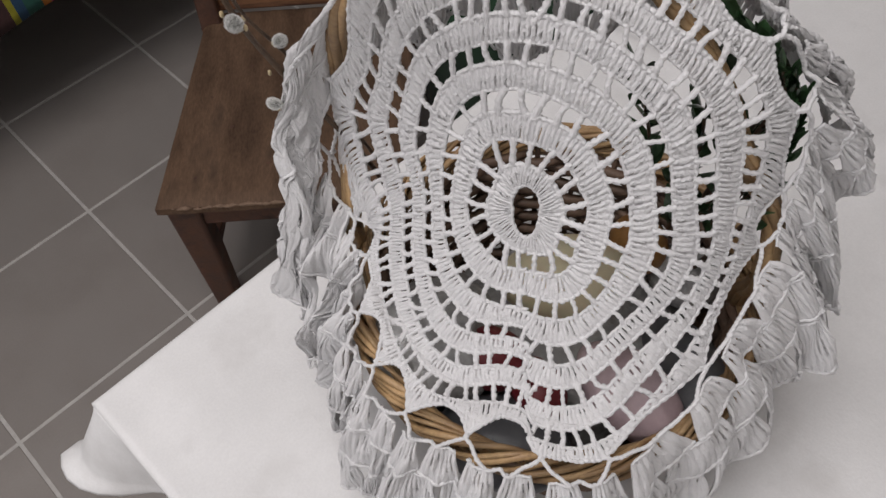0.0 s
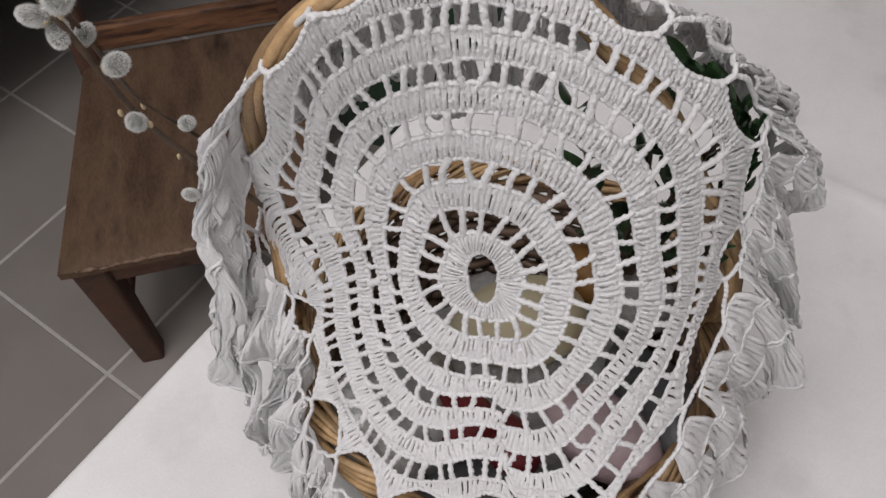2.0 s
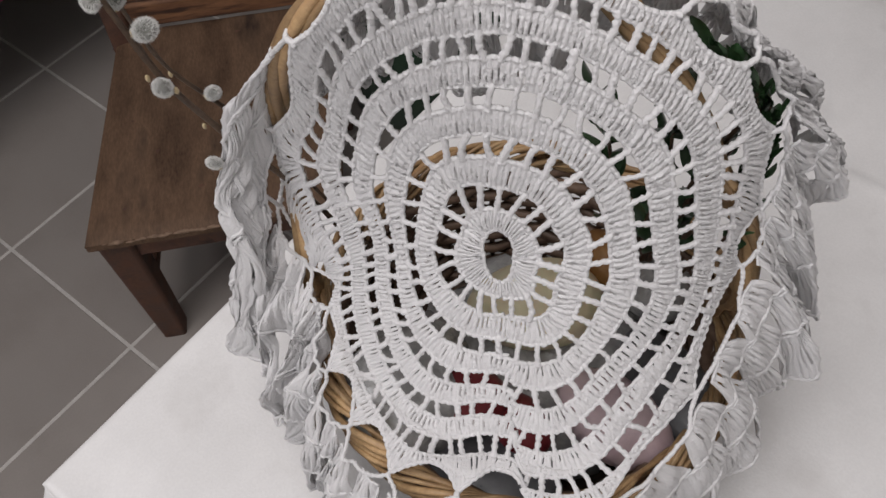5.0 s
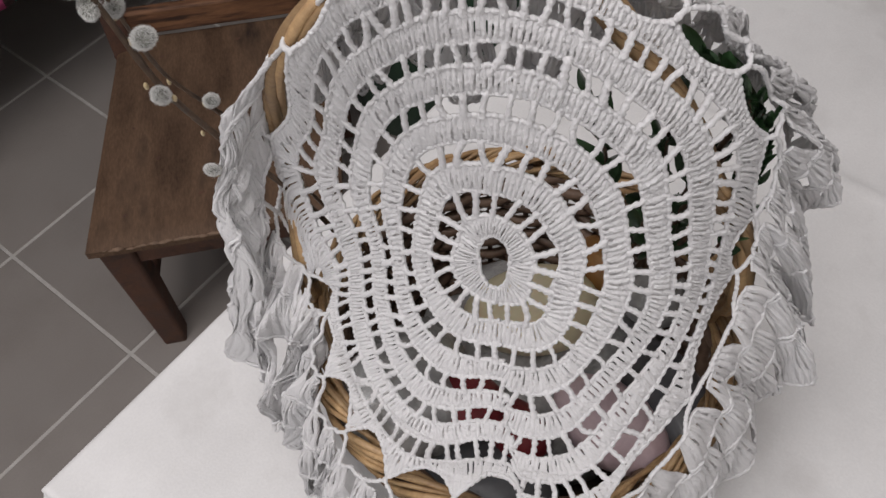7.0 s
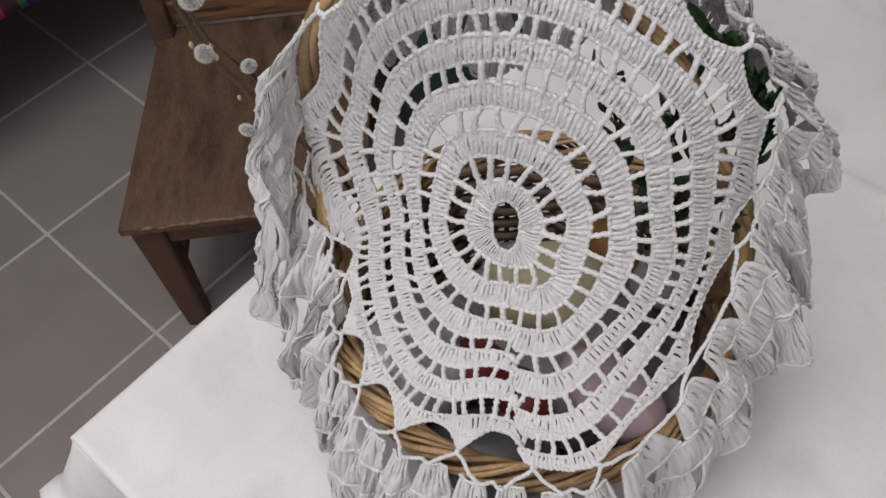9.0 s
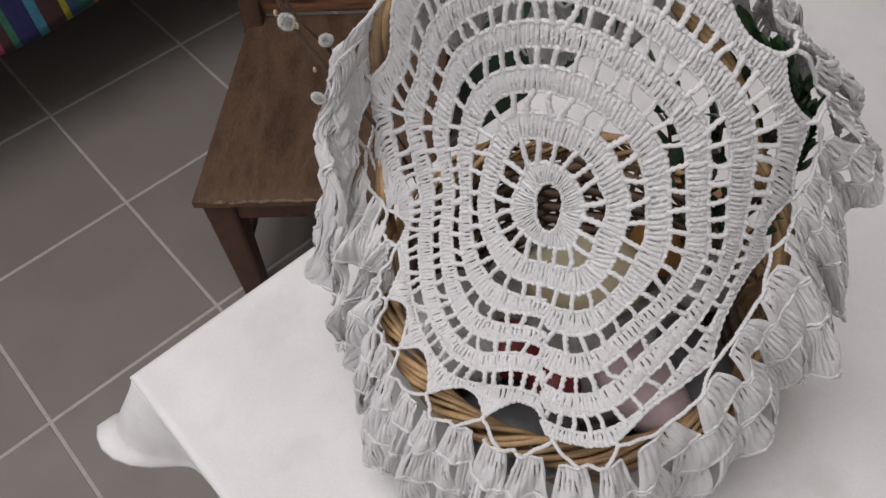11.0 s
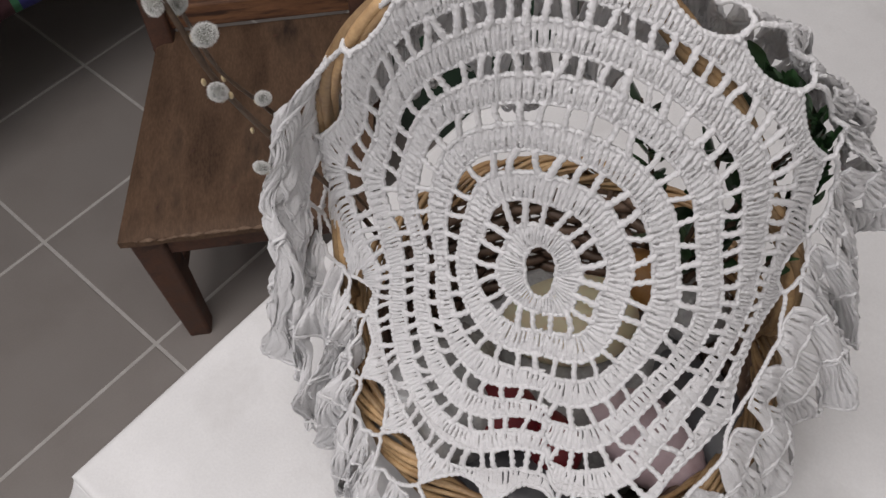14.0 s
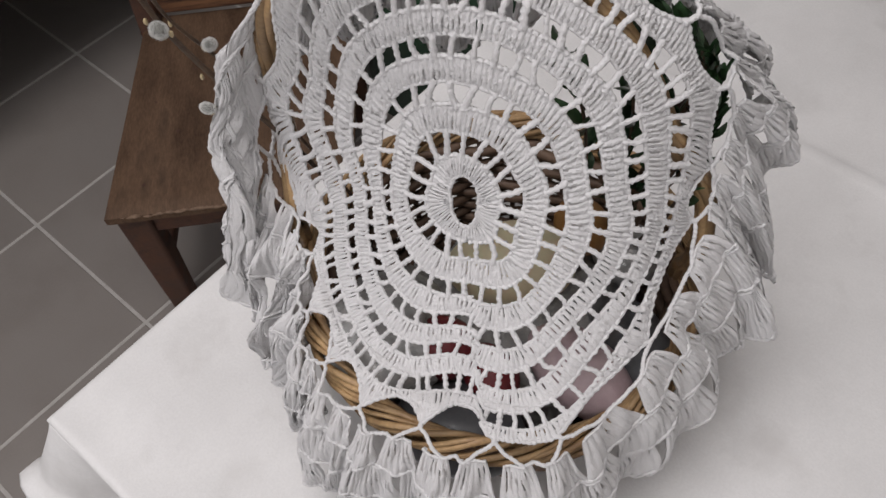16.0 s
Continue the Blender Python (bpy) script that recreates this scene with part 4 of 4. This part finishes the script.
part("seat", seat_geo(), SEATWOOD, chair, "worn plank seat with knots and bare edges")
g = Geo()
rng = np.random.RandomState(8)
for i in range(34):
    y = -0.02 - 0.24 * rng.rand() ** 0.8
    r = 0.001 + 0.003 * rng.rand()
    c = np.array((-0.0135 + 0.002 * rng.rand(), y, SEAT_Z - 0.004 - 0.006 * rng.rand()))
    g.tube(np.array([c + (0, -r * 3, 0), c, c + (0, r * 3, 0)]), (r * 0.25, r, r * 0.25), 6)
part("worn_edge", g, WORN, chair, "bare pale wood where the front edge is chipped")
for x, y, size in ((0.05, -0.06, 0.005), (0.075, -0.19, 0.006), (0.10, -0.33, 0.004), (0.17, -0.115, 0.0055), (0.19, -0.36, 0.005), (0.25, -0.07, 0.004),
                   (0.27, -0.25, 0.004), (0.33, -0.14, 0.005), (0.38, -0.34, 0.006), (0.43, -0.12, 0.005), (0.45, -0.27, 0.006), (0.47, -0.40, 0.004)):
    g = Geo()
    a = np.linspace(0, 2 * np.pi, 13)
    wear = 1 + 0.25 * np.sin(a * 2 + x * 50) + 0.15 * np.sin(a * 3 + y * 70)
    z = SEAT_Z + 0.0008 - 0.003 * math.exp(-((x / DEPTH - 0.5) ** 2 + (y / FRONT + 0.5) ** 2) / 0.1)
    g.grid([[(x + 0.6 * size * q * w * math.cos(b), y + 0.8 * size * q * w * math.sin(b), z) for b, w in zip(a, wear)] for q in (0.02, 1.0)])
    part("knot", g, CHAIRWOOD, chair)


def leg_geo(x, y, top, foot, w0, w1, dx=0.0, dy=0.0):
    g = Geo()
    rows = []
    for i in range(9):
        t = i / 8
        w = (w0 + (w1 - w0) * t) / 2
        cx, cy, z = x + dx * t, y + dy * t, top + (foot - top) * t
        c = w * 0.82
        rows.append([(cx + a, cy + b, z) for a, b in ((w, -c), (w, c), (c, w), (-c, w), (-w, c), (-w, -c), (-c, -w), (c, -w), (w, -c))])
    g.grid(rows)
    g.add([rows[0][j] for j in range(8)], [tuple(range(8))])
    g.add([rows[-1][j] for j in range(8)], [tuple(range(8))[::-1]])
    return g


for x, y in ((0.031, -0.031), (0.031, -FRONT + 0.031)):
    part("leg", leg_geo(x, y, SEAT_Z - 0.022, 0.0, 0.062, 0.046, 0.0, 0.0), CHAIRWOOD, chair, smooth=False, bevel=0.003)
for y, dy in ((BACKL - 0.012, 0.0), (BACKR + 0.02, 0.0)):
    g = leg_geo(0.478, y, SEAT_Z - 0.01, 0.0, 0.045, 0.036, 0.03, dy)
    part("leg", g, CHAIRWOOD, chair, smooth=False, bevel=0.003)
    g = leg_geo(0.535, y, 0.84, SEAT_Z - 0.03, 0.034, 0.046, -0.055, 0.0)
    part("back_post", g, CHAIRWOOD, chair, smooth=False, bevel=0.003)
part("apron", board((0.010, -FRONT + 0.05, SEAT_Z - 0.085), (0.032, -0.05, SEAT_Z - 0.023)), CHAIRWOOD, chair, smooth=False, bevel=0.003)
part("apron", board((0.05, -0.034, SEAT_Z - 0.085), (0.46, -0.014, SEAT_Z - 0.023), Matrix.Rotation(radians(-3.7), 4, "Z")), CHAIRWOOD, chair, smooth=False, bevel=0.003)
part("apron", board((0.05, -0.404, SEAT_Z - 0.085), (0.46, -0.384, SEAT_Z - 0.023)), CHAIRWOOD, chair, smooth=False, bevel=0.003)
for y, turn in ((-0.024, -3.7), (-0.398, 4.5)):
    part("stretcher", board((0.05, y - 0.01, 0.13), (0.49, y + 0.01, 0.155), Matrix.Rotation(radians(turn), 4, "Z")), CHAIRWOOD, chair, smooth=False, bevel=0.003)
for z, h, x in ((0.398, 0.056, 0.484), (0.73, 0.09, 0.515)):
    part("back_rail", board((x, BACKR + 0.03, z), (x + 0.022, BACKL - 0.02, z + h)), RAILWOOD, chair, "rubbed orange-brown rail of the chair back", smooth=False, bevel=0.005)

# ---------------------------------------------------------------- side table with a striped cover, and a green seat
bench = thing("side_table", Matrix.Translation((0.5, 0.16, 0)), "long dark wooden table under a striped cover", "table")
part("tabletop", board((-1.7, -0.385, 0.69), (1.7, 0.42, 0.735)), DARKWOOD, bench, smooth=False, bevel=0.006)
for x in (-1.6, 1.6):
    for y in (-0.28, 0.36):
        part("leg", board((x - 0.035, y - 0.035, 0), (x + 0.035, y + 0.035, 0.689)), DARKWOOD, bench, smooth=False, bevel=0.004)
# unseen panel, added to keep light from the far side out from underneath
part("light_block_panel", board((-1.6, 0.40, 0.0), (1.6, 0.42, 0.685)), DARKWOOD, bench, smooth=False)
g = Geo()
rows = []
for i in range(26):
    t = i / 25
    row = []
    for j in range(260):
        x = -1.72 + 3.44 * j / 259
        if t < 0.4:
            y, z = 0.43 - t / 0.4 * 0.822, 0.7375 + 0.002 * math.sin(x * 9)
        else:
            q = (t - 0.4) / 0.6
            y = -0.394 - 0.010 * q * (1 + math.sin(x * 23 + math.sin(x * 7)))
            z = 0.7375 - q * (0.337 + 0.004 * math.sin(x * 11))
        row.append((x, y, z))
    rows.append(row)
g.grid(rows)
blanket = part("striped_cover", g, STRIPES)
blanket.matrix_world = Matrix.Translation((0.5, 0.16, 0))
tagged(blanket, "brightly striped woven cover hanging over the side table", "cover")
so = blanket.modifiers.new("thickness", "SOLIDIFY")
so.thickness, so.offset = 0.003, 0

g = Geo()
rows = []
for i in range(17):
    t = i / 16
    z = 0.40 * t
    row = []
    for j in range(49):
        a = 2 * np.pi * j / 48
        r = 0.23 * (1 + 0.06 * math.sin(t * np.pi)) * (1 + 0.02 * math.sin(a * 9 + t * 3)) * (1 - 0.25 * smooth01(t, 0.88, 1.0))
        row.append((r * math.copysign(abs(math.cos(a)) ** 0.7, math.cos(a)), r * math.copysign(abs(math.sin(a)) ** 0.7, math.sin(a)), z))
    rows.append(row)
rows.append([(x * 0.02, y * 0.02, 0.41) for x, y, z in rows[-1]])
g.grid(rows)
pouf = part("pouf", g, GREENCLOTH)
pouf.matrix_world = Matrix.Translation((1.02, -0.80, 0)) @ Matrix.Rotation(radians(-35), 4, "Z")
tagged(pouf, "dark green fabric pouf standing beside the chair", "pouf")

# unseen window added in the west wall, round the fill light
win = tagged(part("added_window_1", board((X0 - 0.10, -2.0, 1.25), (X0 - 0.05, -0.6, 1.30)), LAMPWHITE, smooth=False), "white framed window, unseen, added around the fill light", "window", kind="structure")
for lo, hi in (((X0 - 0.10, -2.0, 2.50), (X0 - 0.05, -0.6, 2.55)), ((X0 - 0.10, -2.0, 1.301), (X0 - 0.05, -1.95, 2.499)), ((X0 - 0.10, -0.65, 1.301), (X0 - 0.05, -0.6, 2.499)), ((X0 - 0.10, -1.325, 1.301), (X0 - 0.05, -1.275, 2.499))):
    part("added_window_frame", board(lo, hi), LAMPWHITE, win, smooth=False)

# ---------------------------------------------------------------- floor tiles
PITCH, GAP = 0.40, 0.0075


def tile_mesh():
    g = Geo()
    h = (PITCH - GAP) / 2
    b = 0.0012
    lo = [(-h, -h, -0.0025), (h, -h, -0.0025), (h, h, -0.0025), (-h, h, -0.0025)]
    mid = [(x, y, -b) for x, y, z in lo]
    top = [(math.copysign(h - b, x), math.copysign(h - b, y), 0.0) for x, y, z in lo]
    g.add(lo + mid + top, [(0, 1, 5, 4), (1, 2, 6, 5), (2, 3, 7, 6), (3, 0, 4, 7), (4, 5, 9, 8), (5, 6, 10, 9), (6, 7, 11, 10), (7, 4, 8, 11), (8, 9, 10, 11)])
    return g.mesh("tile", False)


TILE_MESH = tile_mesh()
TILE_MESH.materials.append(TILE)
for i in range(13):
    for j in range(13):
        tl = part("tile", TILE_MESH, TILE, floor)
        tl.location = (X0 + PITCH * (i + 0.5), Y0 + PITCH * (j + 0.5), 0)
